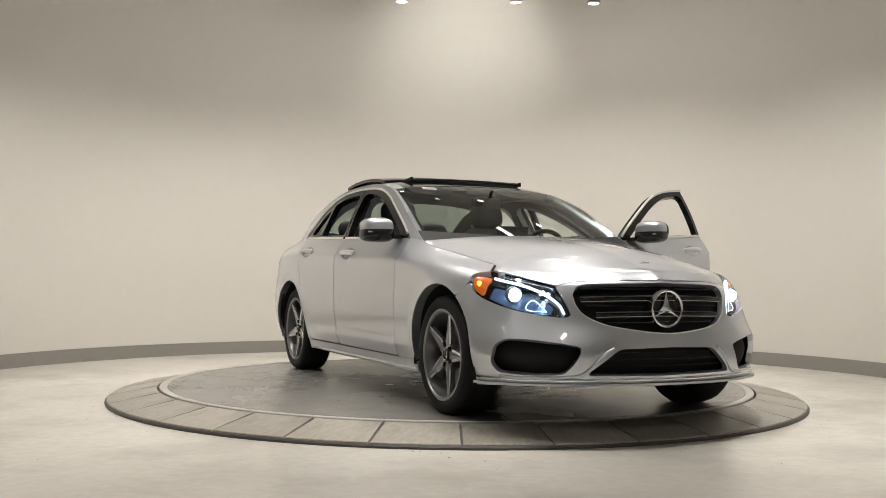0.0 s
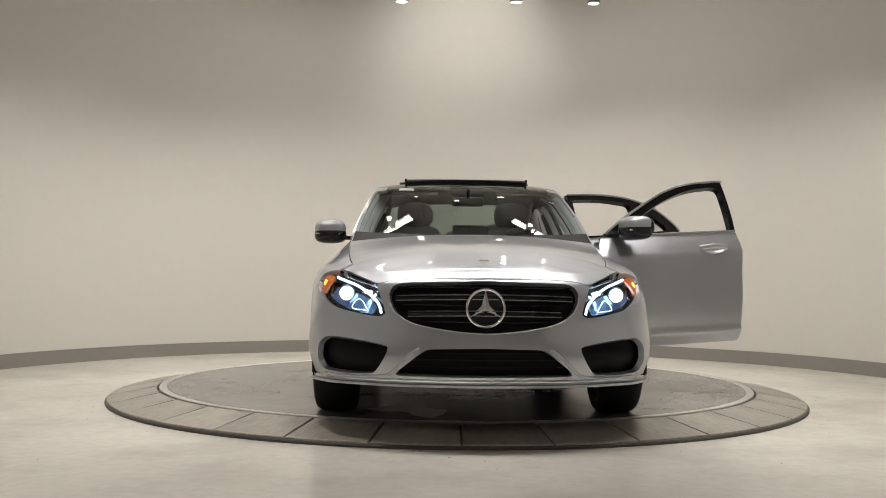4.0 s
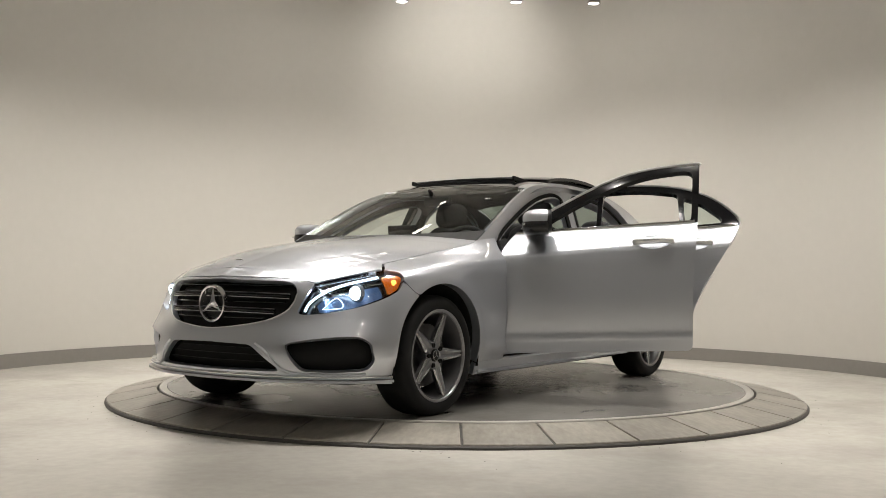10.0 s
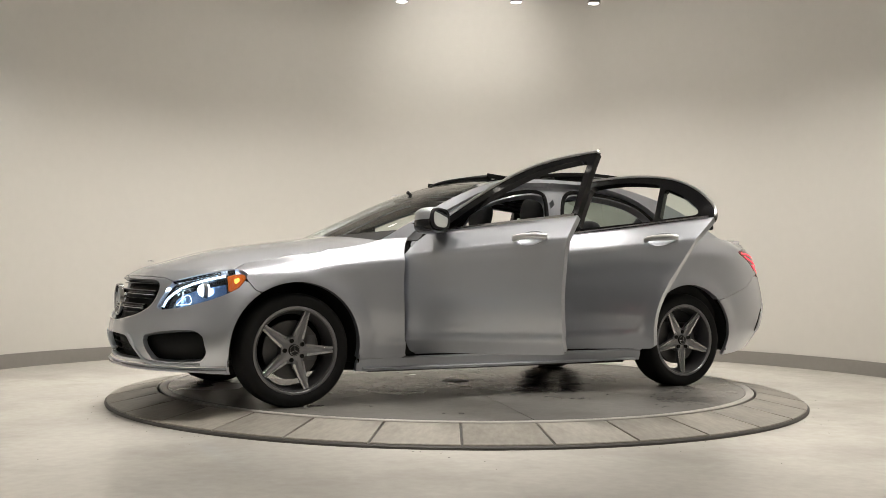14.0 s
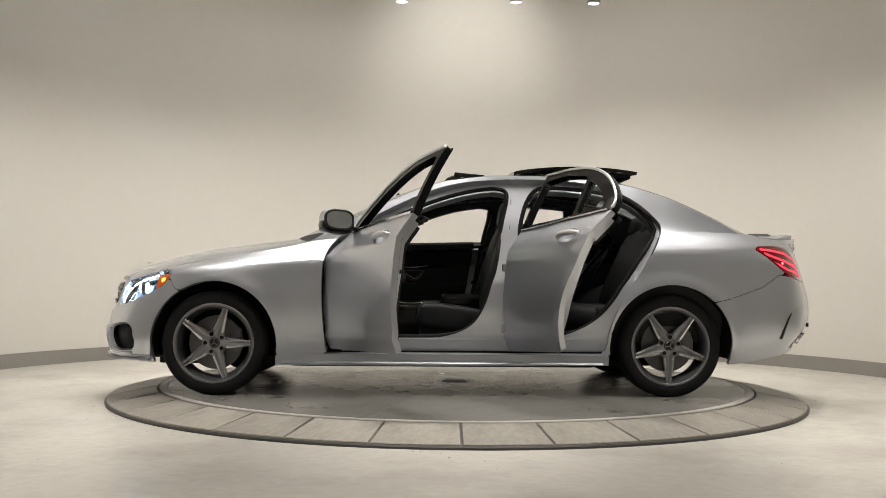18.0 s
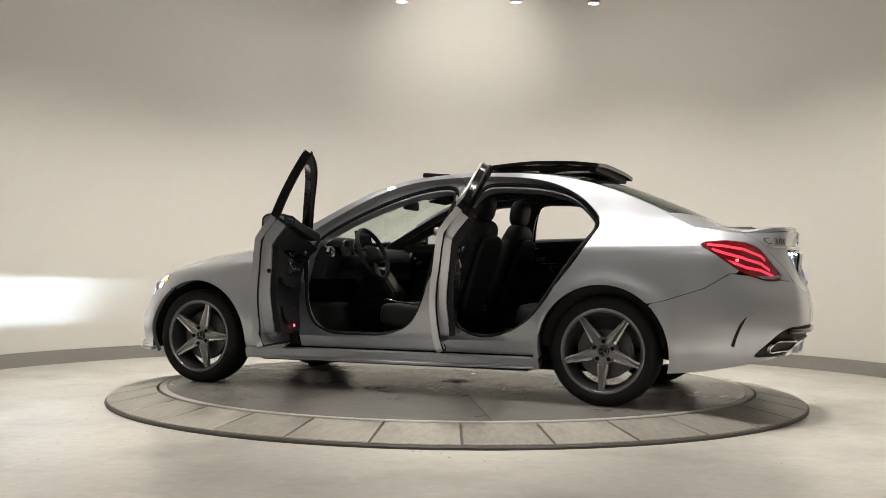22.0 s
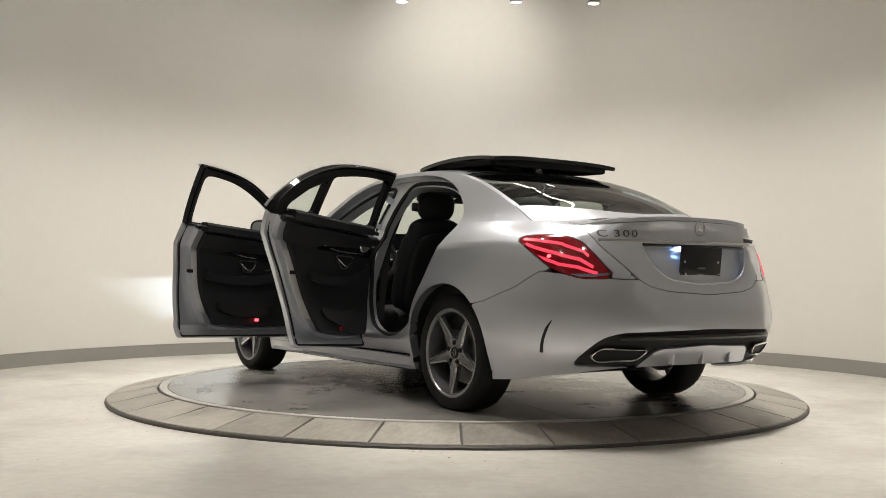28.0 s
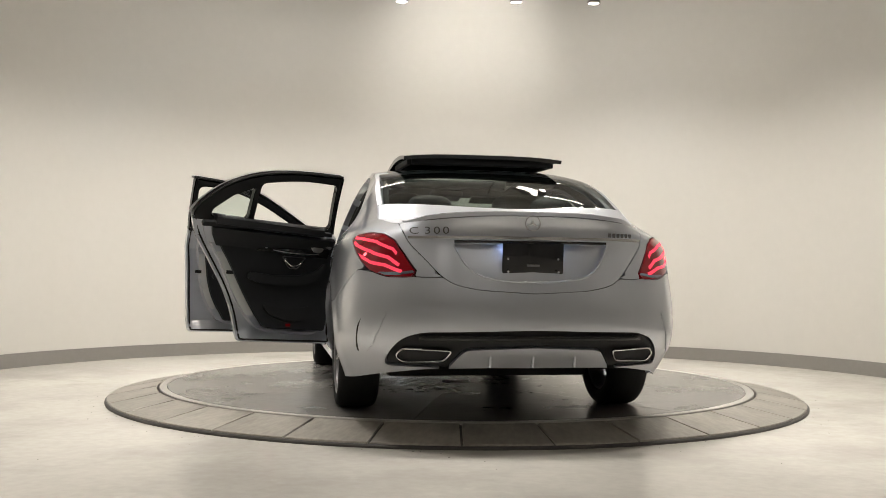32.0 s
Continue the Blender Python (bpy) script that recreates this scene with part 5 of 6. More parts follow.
    pk = outline([(xa - .06, .50), (xa - .20, .475), (xb + .22, .475), (xb + .10, .50), (xb + .16, .425), (xb + .26, .395), (xa - .16, .395), (xa - .07, .43)], .03)
    panel("door_pocket", BAND, np.maximum(poly_d(xz(P_BAND), pk), tB + .006), M_MATTE, tr, "black door pocket", depth=-0.014, lift=-0.134, **kw)
    part("warning_lamp", bm_box(.034, .006, .018, on(red[0], red[1], .017), .002), M_REDHOT if which == "front" else M_RED, tr, "red door lamp", smooth=False)
    # latch and hinge side
    lx = -.352 if which == "front" else -1.222
    lz = .78
    part("latch", bm_box(.045, .016, .022, loc(((-.297 if which == "front" else -1.088), flank(-.297 if which == "front" else -1.088, .70) - .082, .70)), .003), M_MATTE, door, smooth=False)
    part("rubber_stop", bm_lathe([(0, -side * .006), (.011, -side * .004), (.012, side * .004)], 12, "y", loc((lx - .03 + (.03 if which == "front" else -.05), flank(lx, .93) - .030, .93))), M_SEAL, door)
    # outside handle over a pressed bowl
    BV, bf = bowl_mesh
    deep = np.clip(1 - ((bowl_d(BV) + .040) / .040) ** 2, 0, 1)
    bv = [loc(p) for p in BV[:, :3] - (.001 + .026 * deep ** .8)[:, None] * BV[:, 3:]]
    mesh_ob("handle_bowl", bv, bf if side > 0 else [tuple(reversed(f)) for f in bf], M_PAINT, door, "pressed bowl behind the handle")
    hp = [loc((ox + dx, flank(ox + dx, oz + dz) + dy, oz + dz)) for dx, dz, dy in curve_pts([(.108, .002, .0), (.088, .006, .016), (.03, .011, .026), (-.04, .011, .026), (-.088, .006, .018), (-.108, .002, .002)], 5)]
    part("door_handle", bm_tube(hp[::side], .0145, 12, flat=1.2), M_STAR, door, "bright curved handle")
    xs2 = np.linspace(x0 - .09, x1 + .10, 15)
    part("trim_cap", bm_sweep([loc((x, belt(x)[0] - .085, belt(x)[1] - .012)) for x in xs2][::side], [(-.030, -.030), (-.034, .010), (-.018, .026), (.030, .028), (.030, -.030)]), M_LEATHER, tr, "padded black sill under the window", angle=40)
    if len(wins) > 1:
        panel("quarter_glass", GREEN, poly_d(xz(P_GREEN), WIN_Q) - .003, M_GLASS, door, "small green quarter glass", depth=0.004, lift=-0.012, **kw).visible_shadow = False
    door.matrix_basis = pose(off[0] + shift[0], off[1] + side * shift[1], off[2] + shift[2]) @ pose(0, 0, 0, 0, 0, -side * angle) @ pose(0, 0, 0, 0, rise, 0) @ pose(0, 0, 0, side * lean, 0, 0)
    return door


def build_mirror(door, side, hinge):
    """A mirror on its foot at the front corner of the window."""
    off = Vector((hinge[0], side * hinge[1], hinge[2]))

    def ell(cx, cy, cz, rx, ry, rz, x_cut=None):
        bm = bmesh.new()
        bmesh.ops.create_uvsphere(bm, u_segments=32, v_segments=20, radius=1.0)
        for v in bm.verts:
            x, y, z = v.co
            sx = math.copysign(abs(x) ** .75, x)
            sy = math.copysign(abs(y) ** .72, y)
            sz = math.copysign(abs(z) ** .72, z)
            if x_cut is not None and sx < x_cut:
                sx = x_cut
            v.co = (cx + sx * rx - .10 * ry * abs(sy) - .11 * sy * ry * (.5 - .5 * sx), side * (cy + sy * ry), cz + sz * rz)
        bmesh.ops.translate(bm, vec=-off, verts=bm.verts)
        bmesh.ops.recalc_face_normals(bm, faces=bm.faces)
        return bm

    cy = .908
    shell = part("mirror_housing", ell(.508, cy, 1.046, .098, .100, .060, -.48), M_PAINT, door, "silver mirror with bright lower edge", angle=50)
    part("mirror_base", ell(.510, cy - .001, 1.004, .102, .104, .054, -.48), M_BLACK, shell, "black underside")
    part("mirror_foot", bm_sweep([Vector((x, side * y, z)) - off for x, y, z in ((.56, .76, .985), (.54, .80, .985), (.52, .84, .995))][::side], [(-.05, -.012), (-.05, .012), (.05, .012), (.05, -.012)]), M_BLACK, shell, angle=50)
    def loop(wy, wz, x):
        out = []
        for i in range(40):
            c, s = math.cos(2 * math.pi * i / 40), math.sin(2 * math.pi * i / 40)
            out.append(Vector((x - .13 * wy * math.copysign(abs(c) ** .62, c) - .004, side * (cy + wy * math.copysign(abs(c) ** .62, c)), 1.036 + wz * math.copysign(abs(s) ** .7, s))) - off)
        return out

    rims = [loop(.095, .060, .474), loop(.097, .062, .450), loop(.094, .059, .440), loop(.085, .050, .441), loop(.084, .049, .447)]
    mesh_ob("mirror_rim", [v for r in rims for v in r], [(40 * k + i, 40 * k + (i + 1) % 40, 40 * k + 40 + (i + 1) % 40, 40 * k + 40 + i) for k in range(4) for i in range(40)], M_MATTE, shell, "black rim")
    mesh_ob("mirror_pane", loop(.086, .051, .446), [tuple(range(40))], M_MIRROR, shell, "mirror pane", smooth=False)
    sp = [(.508 + .100 - .012 * abs(t) - .010, side * (cy + .091 * t), 1.012) for t in np.linspace(-.75, .95, 13)]
    part("indicator_strip", bm_tube([Vector(p) - off for p in sp], .005, 6), M_CHROME, shell, "bright strip")


HINGE_F, HINGE_R = (.722, .862, .25), (-.362, .872, .25)
for side in (1, -1):
    opened = side > 0
    swing = (66.3, 2.1, 1.8, (-.003, .012, .027)) if opened else (0, 0, 0, (0, 0, 0))
    df = build_door("front", side, HINGE_F, *swing, "open silver front door with lowered window" if opened else "closed silver front door with lowered window")
    build_mirror(df, side, HINGE_F)
    swing = (67.0, 2.9, 2.0, (-.025, .012, .022)) if opened else (0, 0, 0, (0, 0, 0))
    build_door("rear", side, HINGE_R, *swing, "open silver rear door with lowered window" if opened else "closed silver rear door with lowered window")

# ---- door openings ----
OPEN_F = outline([(.605, .92, .05), (.592, .55, .1), (.54, .405, .1), (.41, .362, .1), (.03, .360, .1), (-.16, .40, .1), (-.255, .54, .1), (-.325, .80, .2), (-.365, 1.06, .2), (-.415, 1.25, .1), (-.405, 1.308, .04), (-.31, 1.325, .1), (-.08, 1.282, .2), (.15, 1.20, .2), (.39, 1.088, .2), (.55, .995, .1)], .03)
OPEN_R = outline([(-.462, .50, .1), (-.49, .405, .08), (-.64, .368, .1), (-.81, .385, .1), (-.95, .46, .12), (-1.06, .60, .12), (-1.19, .80, .2), (-1.315, .97, .12), (-1.362, 1.05, .05), (-1.33, 1.12, .08), (-1.21, 1.24, .12), (-1.03, 1.302, .12), (-.78, 1.328, .12), (-.60, 1.328, .06), (-.53, 1.24, .1), (-.475, 1.06, .2), (-.452, .80, .2)], .03)
_inner = GRID_BAND.copy()
_share = np.clip((_inner[:, 27:, 2] - _inner[:, 27:28, 2]) / (_inner[:, -1:, 2] - _inner[:, 27:28, 2]), 0, 1)
_inner[:, 27:, 1] = _inner[:, 27:28, 1] + (_inner[:, -1:, 1] - _inner[:, 27:28, 1]) * _share
BAND_IN = face_out(grid_surface(_inner), (0, 0.2, 0.5))
BOTH_DOORS = outline([(.728, .262), (.752, .45, .2), (.762, .70, .2), (.752, .86, .1), (.69, .965, .1), (.56, 1.06, .2), (.31, 1.193, .2), (.08, 1.303, .2), (-.14, 1.359, .2), (-.438, 1.377, .1), (-.75, 1.375, .2), (-1.02, 1.340, .2), (-1.22, 1.254, .2), (-1.355, 1.13, .2), (-1.388, 1.06, .04), (-1.34, .96, .2), (-1.22, .78, .2), (-1.10, .60, .2), (-1.035, .45, .2), (-1.005, .275, .03), (-.99, .262)], .03)
for mir in (False, True):
    for surf, lift, dep in ((BAND_IN, -.052, .055), (GREEN, -.052, .055)):
        P = surf[0]
        ob_d = np.maximum.reduce([poly_d(xz(P), BOTH_DOORS) - .004, -poly_d(xz(P), OPEN_F), -poly_d(xz(P), OPEN_R), SILL_TOP - .01 - P[:, 2]])
        if surf is BAND_IN:
            hinge_side = np.where(P[:, 0] > .64, -1.0, 1.0)
            # the darkness of the gap at the hinges is put into this panel's colour
            panel("hinge_gap_black", surf, np.maximum(ob_d, hinge_side), M_MATTE, car, "black panel put in for the dark gap at the hinges", depth=dep, lift=lift - .004, mirror=mir)
            ob_d = np.maximum(ob_d, -hinge_side)
        panel("door_opening", surf, ob_d, M_PAINT, car, "silver door opening with sill and pillar", depth=dep, lift=lift, mirror=mir)
    sg = -1 if mir else 1
    for O in (OPEN_F, OPEN_R):
        part("opening_seal", bm_tube([(x, sg * y, z) for x, y, z in (skin_point(x, z, -.070 if z < belt(x)[1] else -.060) for x, z in shrink(O, .004))], .014, 8, True), M_SEAL, car, "black rubber seal round a door opening")
    for z in (.42, .80):
        part("door_hinge", bm_box(.05, .03, .05, (-.385, sg * (flank(-.385, z) - .045), z), .006), M_ALLOY, car, smooth=False)
        part("door_hinge", bm_box(.05, .03, .05, (.70, sg * (flank(.70, z) - .045), z), .006), M_MATTE, car, smooth=False)
    part("sill_strip", bm_box(.86, .05, .006, (.10, sg * .79, .352), .002), M_ALLOY, car, "bright sill strip", smooth=False)


# ---- wheels ----
def make_wheel():
    """A tyre on a five-spoke alloy rim with its brake, facing +y, centre at the hub."""
    wheel = new("wheel")
    R = 0.322
    tyre = [(0.240, -.10), (0.252, -.109), (0.285, -.113), (0.304, -.107), (0.316, -.092), (R, -.066), (R, .066), (0.316, .092), (0.304, .107), (0.285, .113), (0.262, .111), (0.246, .104), (0.238, .09), (0.236, -.09)]
    t = part("tyre", bm_lathe(tyre, 72, "y", closed=True), M_RUBBER, wheel, "black low-profile tyre", angle=35)
    gr = [bm_lathe([(R + .0006, g - .004), (R + .0006, g + .004)], 72, "y") for g in (-.045, -.016, .016, .045)]
    part("tread_groove", bm_join(*gr), M_SEAL, t)
    rim = part("rim", bm_lathe([(0.238, -.09), (0.225, -.085), (0.205, -.03), (0.205, .04), (0.222, .085), (0.226, .098), (0.244, .104), (0.250, .100), (0.246, .092), (0.240, .09)], 72, "y"), M_ALLOYGREY, wheel, "grey alloy rim", angle=30)
    part("rim_lip", bm_lathe([(0.232, .100), (0.2365, .1065), (0.244, .1075), (0.2495, .104), (0.2495, .101), (0.232, .0985)], 72, "y", closed=True), M_SPOKE, rim, "grey machined lip", angle=30)
    for k in range(5):
        a = radians(108 + 72 * k)
        bm = bmesh.new()
        # a spoke tapers from the hub to the rim, dished, with a ridge along its middle
        pts = []
        for s, (r, w, y) in enumerate(((.045, .034, .078), (.10, .031, .080), (.16, .023, .088), (.205, .017, .094), (.236, .0155, .098))):
            c, sn = math.cos(a), math.sin(a)
            row = []
            for off, dy in ((-w, -.028), (-w, -.004), (-w * .62, 0), (0, -.007), (w * .62, 0), (w, -.004), (w, -.028)):
                row.append(bm.verts.new((r * c - off * sn, y + dy, r * sn + off * c)))
            pts.append(row)
        for r0, r1 in zip(pts, pts[1:]):
            for i in range(6):
                bm.faces.new((r0[i], r1[i], r1[i + 1], r0[i + 1]))
        bm.faces.new(pts[0])
        bm.faces.new(pts[-1])
        bmesh.ops.recalc_face_normals(bm, faces=bm.faces)
        sp = part("spoke", bm, M_SPOKE, wheel, "grey spoke with bright edges", angle=20)
        for side in (-1, 1):
            em = bmesh.new()
            rows = []
            for r, w, y in ((.075, .033, .0795), (.10, .031, .080), (.16, .023, .088), (.205, .017, .094), (.236, .0155, .098)):
                c, sn = math.cos(a), math.sin(a)
                rows.append([em.verts.new((r * c - o * side * sn, y + dy, r * sn + o * side * c)) for o, dy in ((w + .0012, -.010), (w + .0012, -.002), (w * .60, .0016), (w * .56, -.002))])
            for r0, r1 in zip(rows, rows[1:]):
                for i in range(3):
                    em.faces.new((r0[i], r1[i], r1[i + 1], r0[i + 1]))
            bmesh.ops.recalc_face_normals(em, faces=em.faces)
            part("spoke_edge", em, M_ALLOY, sp, "bright machined edge", angle=20)
        b = a + radians(36)
        part("wheel_bolt", bm_lathe([(0, .0795), (.010, .0795), (.0125, .0835), (.0125, .06)], 12, "y", (.056 * math.cos(b), 0, .056 * math.sin(b))), M_SEAL, wheel, angle=30)
    part("hub", bm_lathe([(0, .074), (.060, .074), (.074, .070), (.080, .05), (.080, -.02), (0, -.02)], 40, "y"), M_SPOKE, wheel, angle=30)
    capm = part("hub_cap", bm_lathe([(0, .086), (.024, .086), (.031, .084), (.034, .078), (.034, .07)], 32, "y"), M_MATTE, wheel, "black centre cap with a bright three-ray mark", angle=30)
    star = bm_join(*[bm_box(.004, .003, .024, (-.012 * math.sin(radians(120 * k)), .087, .012 * math.cos(radians(120 * k))), 0, (0, -120 * k, 0)) for k in range(3)], bm_lathe([(.026, .086), (.0275, .0885), (.029, .086)], 28, "y"))
    part("cap_mark", star, M_CHROME, capm)
    part("brake_disc", bm_lathe([(.07, .018), (.165, .018), (.167, .014), (.167, -.006), (.07, -.006)], 48, "y"), M_DISKIRON, wheel, "grey iron brake disc", angle=30)
    return wheel


def caliper(parent, x, y, s):
    bm = bm_box(.07, .05, .16, (0, 0, 0), .014)
    o = part("brake_caliper", bm, M_CALIPER, parent, "grey brake caliper", angle=35)
    o.location = (x - .12, y, HUB_Z + .01)
    return o


WHEEL_Y = 0.768
first_wheel = make_wheel()
first_wheel.parent = car
first_wheel.location = (AXLE, WHEEL_Y, HUB_Z)
for x, y, a in ((-AXLE, WHEEL_Y, 0), (AXLE, -WHEEL_Y, 180), (-AXLE, -WHEEL_Y, 180)):
    copy_thing(first_wheel, pose(x, y, HUB_Z, 0, -20 if x < 0 else 0, a))
for x in (AXLE, -AXLE):
    for y, s in ((WHEEL_Y - .005, 1), (-WHEEL_Y + .005, -1)):
        caliper(car, x, y, s)


# ---- the cabin ----
def blob(sx, sy, sz, at, power=.55, rot=(0, 0, 0), seg=(24, 16)):
    """A cushion-like rounded block."""
    bm = bmesh.new()
    bmesh.ops.create_uvsphere(bm, u_segments=seg[0], v_segments=seg[1], radius=1.0)
    for v in bm.verts:
        v.co = Vector([math.copysign(abs(c) ** power, c) for c in v.co])
        v.co = Vector((v.co.x * sx / 2, v.co.y * sy / 2, v.co.z * sz / 2))
    m = Matrix.Translation(at) @ Euler([radians(a) for a in rot]).to_matrix().to_4x4()
    bmesh.ops.transform(bm, matrix=m, verts=bm.verts)
    return bm


def front_seat(sg):
    y = .365 * sg
    seat = part("front_seat", blob(.50, .40, .15, (-.08, y, .45), .5, (0, -7, 0)), M_LEATHER, car, "black leather front seat")
    part("seat_base", bm_box(.46, .44, .18, (-.08, y, .34), .03), M_MATTE, seat, smooth=False)
    for s in (-1, 1):
        part("cushion_bolster", blob(.48, .10, .17, (-.08, y + s * .205, .465), .5, (0, -7, 0)), M_LEATHER, seat)
        part("back_bolster", blob(.11, .10, .50, (-.39, y + s * .185, .77), .62, (0, -18, 0)), M_LEATHER, seat)
    part("backrest", blob(.15, .44, .66, (-.40, y, .80), .58, (0, -18, 0)), M_LEATHER, seat)
    part("shoulder", blob(.13, .40, .22, (-.475, y, 1.02), .7, (0, -16, 0)), M_LEATHER, seat)
    part("headrest", blob(.11, .27, .20, (-.495, y, 1.205), .72, (0, -10, 0)), M_LEATHER, seat, "padded headrest")
    for s in (-1, 1):
        part("headrest_post", bm_tube([(-.485, y + s * .06, 1.05), (-.495, y + s * .06, 1.14)], .007, 8), M_CHROME, seat)
    part("back_shell", blob(.06, .40, .56, (-.475, y, .75), .55, (0, -18, 0)), M_MATTE, seat)


for sg in (1, -1):
    front_seat(sg)
bench = part("rear_bench", blob(.56, 1.22, .20, (-1.02, 0, .46), .4, (0, -6, 0)), M_LEATHER, car, "black leather rear bench")
part("bench_back", blob(.16, 1.24, .62, (-1.40, 0, .80), .4, (0, -24, 0)), M_LEATHER, bench)
for y in (-.36, 0, .36):
    part("rear_headrest", blob(.11, .26 if y else .22, .16 if y else .10, (-1.50, y, 1.125 if y else 1.09), .7, (0, -14, 0)), M_LEATHER, bench)
part("parcel_shelf", bm_box(.42, 1.20, .03, (-1.70, 0, 1.035), .01, (0, 4, 0)), M_CARPET, car, smooth=False)
part("cabin_carpet", bm_join(bm_box(1.75, 1.42, .04, (-.15, 0, .275), .005), bm_box(.3, 1.42, .30, (.80, 0, .40), .02), bm_box(.5, 1.36, .30, (-1.25, 0, .40), .02)), M_CARPET, car, "black carpet", smooth=False)
part("firewall", bm_box(.06, 1.46, .62, (.86, 0, .62), .01), M_MATTE, car, smooth=False)
ys = np.linspace(-.715, .715, 31)
dash = part("dashboard", bm_sweep([(.66 + .10 * (1 - (y / .72) ** 2), y, .86) for y in ys], [(-.13, -.14), (-.17, .0), (-.155, .060), (-.09, .095), (.05, .100), (.12, .085), (.12, -.14)][::-1]), M_LEATHER, car, "black leather dashboard", angle=50)
part("cluster_hood", blob(.20, .36, .09, (.60, .37, .965), .6), M_LEATHER, dash)
for y in (.445, .30):
    part("dial", bm_lathe([(0, 0), (.05, 0), (.052, -.012), (.058, -.012), (.058, .01)], 28, "x", (.505, y, .935)), M_ALLOYGREY, dash, "round dial with bright ring", angle=30)
for y in (.655, -.655, .075, 0, -.075):
    part("air_vent", bm_lathe([(.0, .004), (.030, 0), (.034, -.012), (.040, -.012), (.041, .01)], 28, "x", (.505 + (.07 if abs(y) < .1 else 0), y, .90)), M_CHROME, dash, "round bright air vent", angle=30)
part("screen", bm_box(.015, .23, .13, (.60, 0, 1.01), .006, (0, 12, 0)), M_BLACK, dash, "dark screen", smooth=False)
part("dash_inlay", bm_sweep([(.50 + .10 * (1 - (y / .72) ** 2), y, .845) for y in np.linspace(-.70, .22, 19)], [(-.012, -.022), (-.012, .022), (.006, .022), (.006, -.022)][::-1]), M_BLACK, dash)
console = part("centre_console", bm_join(bm_box(.70, .20, .24, (.22, 0, .42), .03), bm_box(.42, .22, .30, (.52, 0, .58), .05, (0, 38, 0)), bm_box(.36, .20, .10, (-.18, 0, .57), .03)), M_BLACK, car, "gloss black centre console", smooth=False)
part("console_edge", bm_tube([(.62, .105, .73), (.45, .105, .60), (.25, .105, .555), (.0, .105, .555)], .006, 8), M_CHROME, console)
wheel_c = Vector((.335, .365, .895))
tilt = Euler((0, radians(-66), 0)).to_matrix().to_4x4()
sw = bmesh.new()
R, r = .182, .0165
rings = []
for i in range(40):
    a = 2 * math.pi * i / 40
    rings.append([sw.verts.new(((R + r * math.cos(b)) * math.cos(a), (R + r * math.cos(b)) * math.sin(a), r * math.sin(b))) for b in [2 * math.pi * k / 10 for k in range(10)]])
for i in range(40):
    for k in range(10):
        sw.faces.new((rings[i][k], rings[(i + 1) % 40][k], rings[(i + 1) % 40][(k + 1) % 10], rings[i][(k + 1) % 10]))
bmesh.ops.transform(sw, matrix=Matrix.Translation(wheel_c) @ tilt, verts=sw.verts)
bmesh.ops.recalc_face_normals(sw, faces=sw.faces)
steer = part("steering_wheel", sw, M_LEATHER, car, "black leather steering wheel")
hubm = blob(.13, .17, .06, (0, 0, -.01), .6)
spk = bm_join(bm_box(.04, .34, .018, (0, 0, -.012), .006), bm_box(.18, .05, .016, (-.09, 0, -.012), .006))
for b in (hubm, spk):
    bmesh.ops.transform(b, matrix=Matrix.Translation(wheel_c) @ tilt, verts=b.verts)
part("wheel_hub", hubm, M_MATTE, steer)
part("wheel_spokes", spk, M_ALLOYGREY, steer, smooth=False)
part("steering_column", bm_tube([wheel_c + Vector((.02, 0, -.01)), (.60, .365, .80)], .045, 14), M_MATTE, steer)
for s in (1, -1):
    part("stalk", bm_tube([wheel_c + Vector((.06, s * .04, -.02)), wheel_c + Vector((.05, s * .17, .02))], .009, 8), M_MATTE, steer)
part("cabin_mirror", bm_join(bm_box(.035, .22, .065, (.215, 0, 1.255), .014), bm_tube([(.25, 0, 1.28), (.31, 0, 1.325)], .012, 8)), M_MATTE, car, "black cabin mirror", angle=40)
part("roof_console", bm_box(.20, .24, .04, (.05, 0, 1.335), .015, (0, 8, 0)), M_HEADLINER, car, smooth=False)
for y in (.36, -.36):
    part("sun_visor", bm_box(.12, .32, .016, (.11, y, 1.316), .006, (0, 16, 0)), M_HEADLINER, car, smooth=False)
# linings
V = P_TOP
q2 = np.abs(V[:, 1]) / rail_y(V[:, 0])
panel("headliner", TOP, np.maximum.reduce([-d_hole, V[:, 0] - .12, -1.24 - V[:, 0], q2 - .97]), M_HEADLINER, car, "dark grey headliner", depth=-0.01, lift=-0.035)
G = P_GREEN
g_win = np.minimum.reduce([poly_d(xz(G), w) for w in (WIN_F, WIN_R, WIN_Q)])
for mir in (False, True):
    d_op = np.minimum(poly_d(xz(G), OPEN_F), poly_d(xz(G), OPEN_R))
    panel("pillar_lining", GREEN, np.maximum(-d_op + .006, np.where(G[:, 0] > .74, 1, -1)), M_HEADLINER, car, "dark pillar lining", depth=0, lift=-0.085, mirror=mir)
    sB = P_BAND
    d_opb = np.minimum(poly_d(xz(sB), OPEN_F), poly_d(xz(sB), OPEN_R))
    panel("side_lining", BAND, np.maximum.reduce([-d_opb + .004, sB[:, 0] - .80, -1.75 - sB[:, 0], .30 - sB[:, 2]]), M_MATTE, car, depth=0, lift=-0.118, mirror=mir)
    sg = -1 if mir else 1
    part("seat_belt", bm_sweep([(-.47, sg * .60, 1.22), (-.44, sg * .70, .95), (-.42, sg * .745, .45)], [(-.004, -.022), (-.004, .022), (.0, .022), (.0, -.022)]), M_SEAL, car, smooth=False)

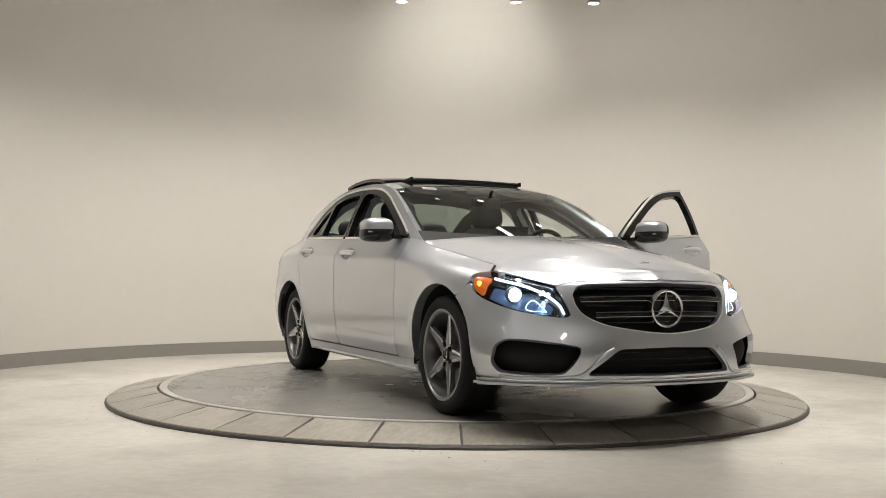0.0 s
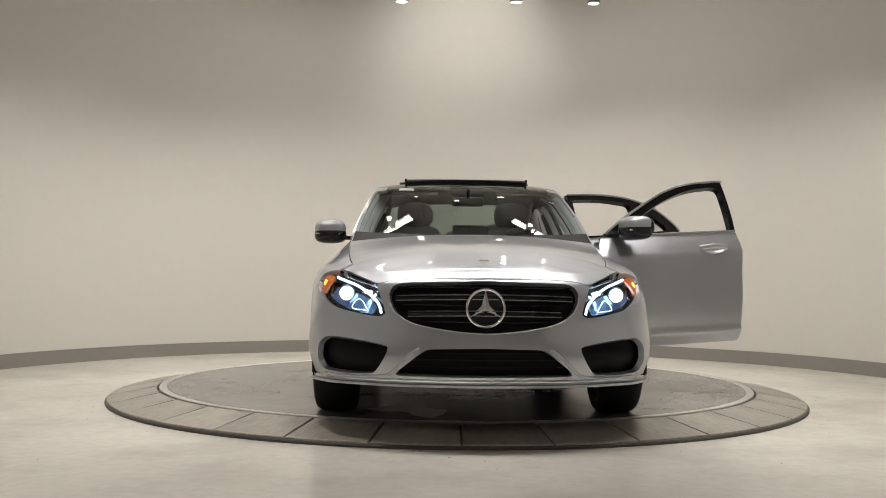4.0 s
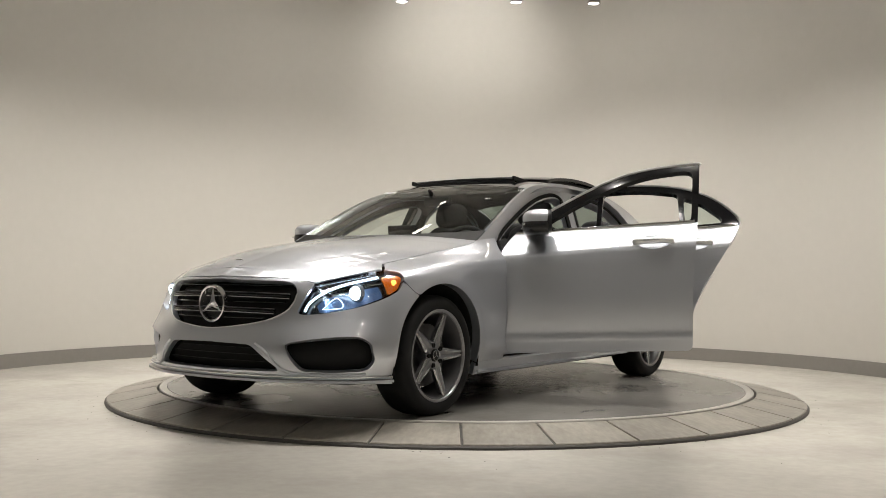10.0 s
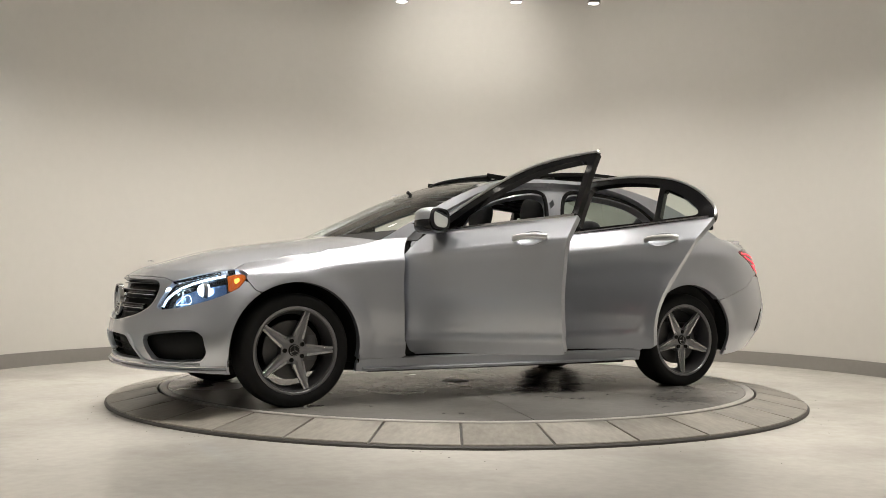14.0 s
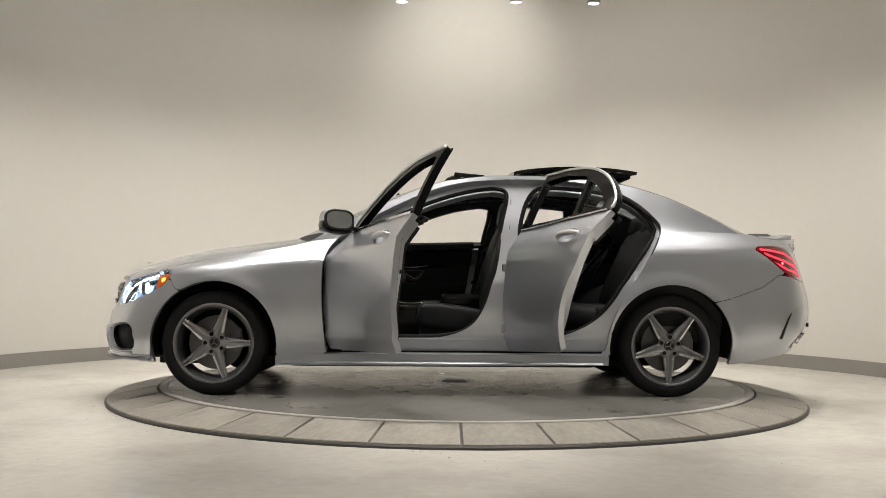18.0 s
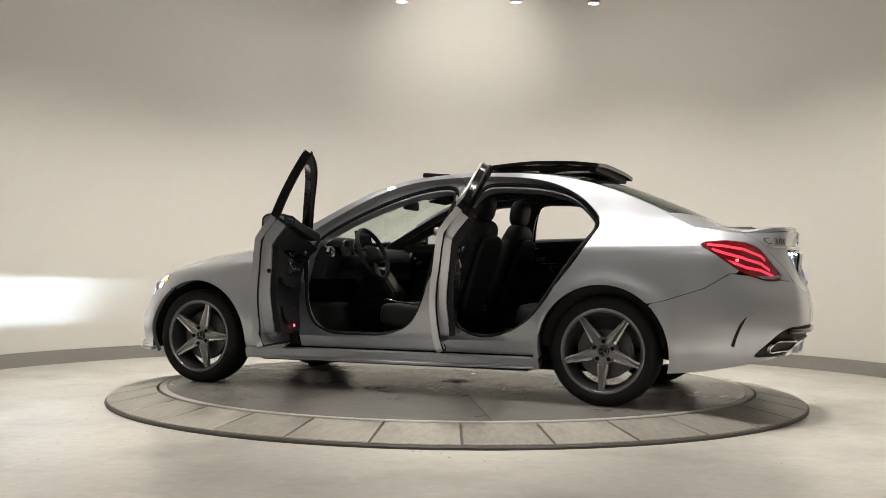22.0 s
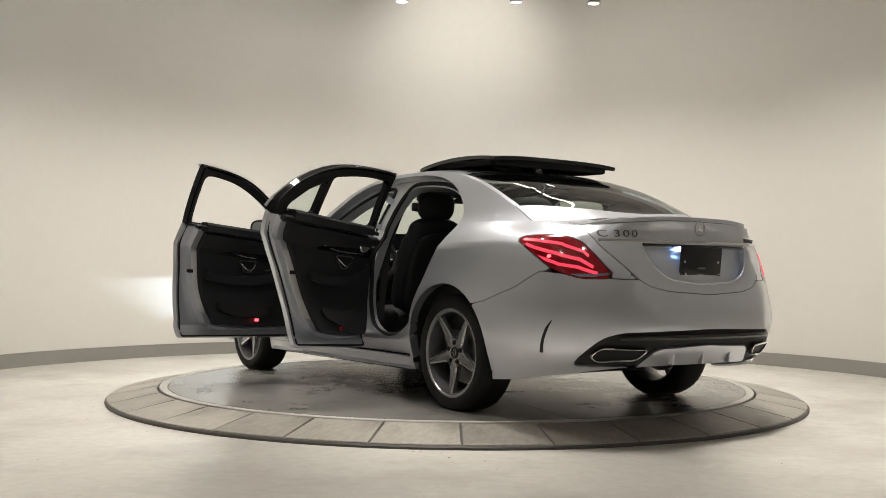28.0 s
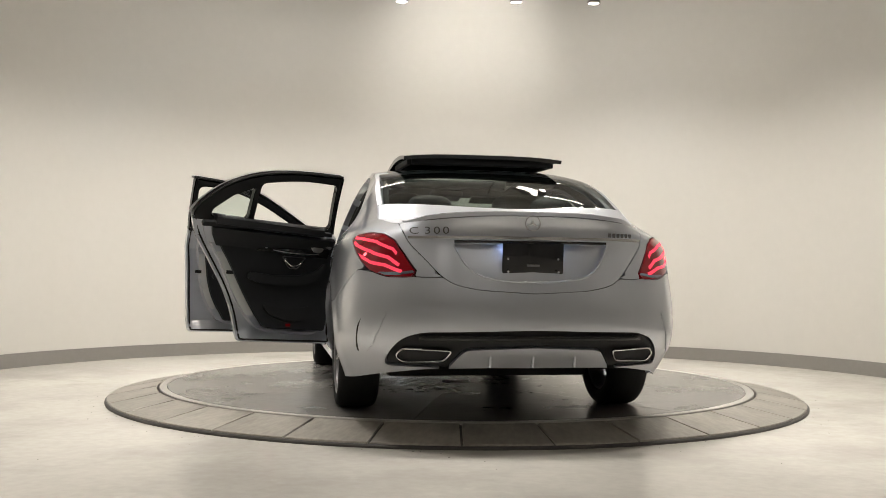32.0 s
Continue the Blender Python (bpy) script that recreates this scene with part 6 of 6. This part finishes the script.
# ---- roof: opened glass panel and wind deflector ----
d_pan = np.maximum.reduce([np.abs(V[:, 1]) - .485, V[:, 0] + .47, -1.30 - V[:, 0]])
VN, pf = cut(TOP, d_pan)
t = np.clip((-.47 - VN[:, 0]) / .83, 0, 1)
VN[:, 2] += .020 + .055 * np.sqrt(np.clip(t, 0, 1)) + .03 * t
Vs, pf = flange(VN, pf, .022)
slide = mesh_ob("sliding_roof_panel", Vs, pf, M_BLACK, car, "black glass roof panel slid back and raised")
slide.data.set_sharp_from_angle(angle=radians(35))
for y in (-.44, .44):
    part("lift_arm", bm_box(.60, .03, .034, (-.92, y, 1.440), .008, (0, -2, 0)), M_MATTE, slide, smooth=False)
part("rear_channel", bm_box(.05, .86, .045, (-1.24, 0, 1.432), .01), M_MATTE, slide, smooth=False)
defl = part("wind_deflector", bm_sweep([(-.045 - .05 * (y / .43) ** 2, y, 1.428 - .012 * (y / .43) ** 2) for y in np.linspace(-.43, .43, 25)], [(-.02, -.006), (-.02, .006), (.012, .004), (.014, -.006)][::-1]), M_MATTE, car, "black wind deflector with grey net", angle=40)
part("deflector_net", bm_sweep([(-.070 - .05 * (y / .43) ** 2, y, 1.415) for y in np.linspace(-.42, .42, 25)], [(-.002, -.026), (-.002, .022), (.002, .022), (.002, -.026)]), M_NET, defl)
for y in (-.43, .43):
    part("deflector_arm", bm_box(.20, .016, .03, (-.175, y, 1.417), .004, (0, -5, 0)), M_MATTE, defl, smooth=False)
part("windscreen_label", bm_box(.004, .10, .035, (.20, -.42, 1.335), 0, (0, -62, 0)), M_WHITE, car, "white paper label", smooth=False)


# ---- what moves: the turntable and the car on it ----
CAR_AT = (0.120, 0.061)
TURN = [(0, -64.7), (3, -82.34), (6, -99.42), (9, -117.55), (11, -130.67), (13, -144.07), (16.5, -167.74), (19, -183.35), (21, -196.06),
        (23, -208.59), (25.5, -221.74), (28, -235.41), (30, -246.44), (32, -259.3)]


def motions():
    walk(disc, [(t, pose(0, 0, 0, 0, 0, a)) for t, a in TURN])
    walk(car, [(t, pose(0, 0, 0, 0, 0, a) @ pose(CAR_AT[0], CAR_AT[1], 0)) for t, a in TURN])


motions()
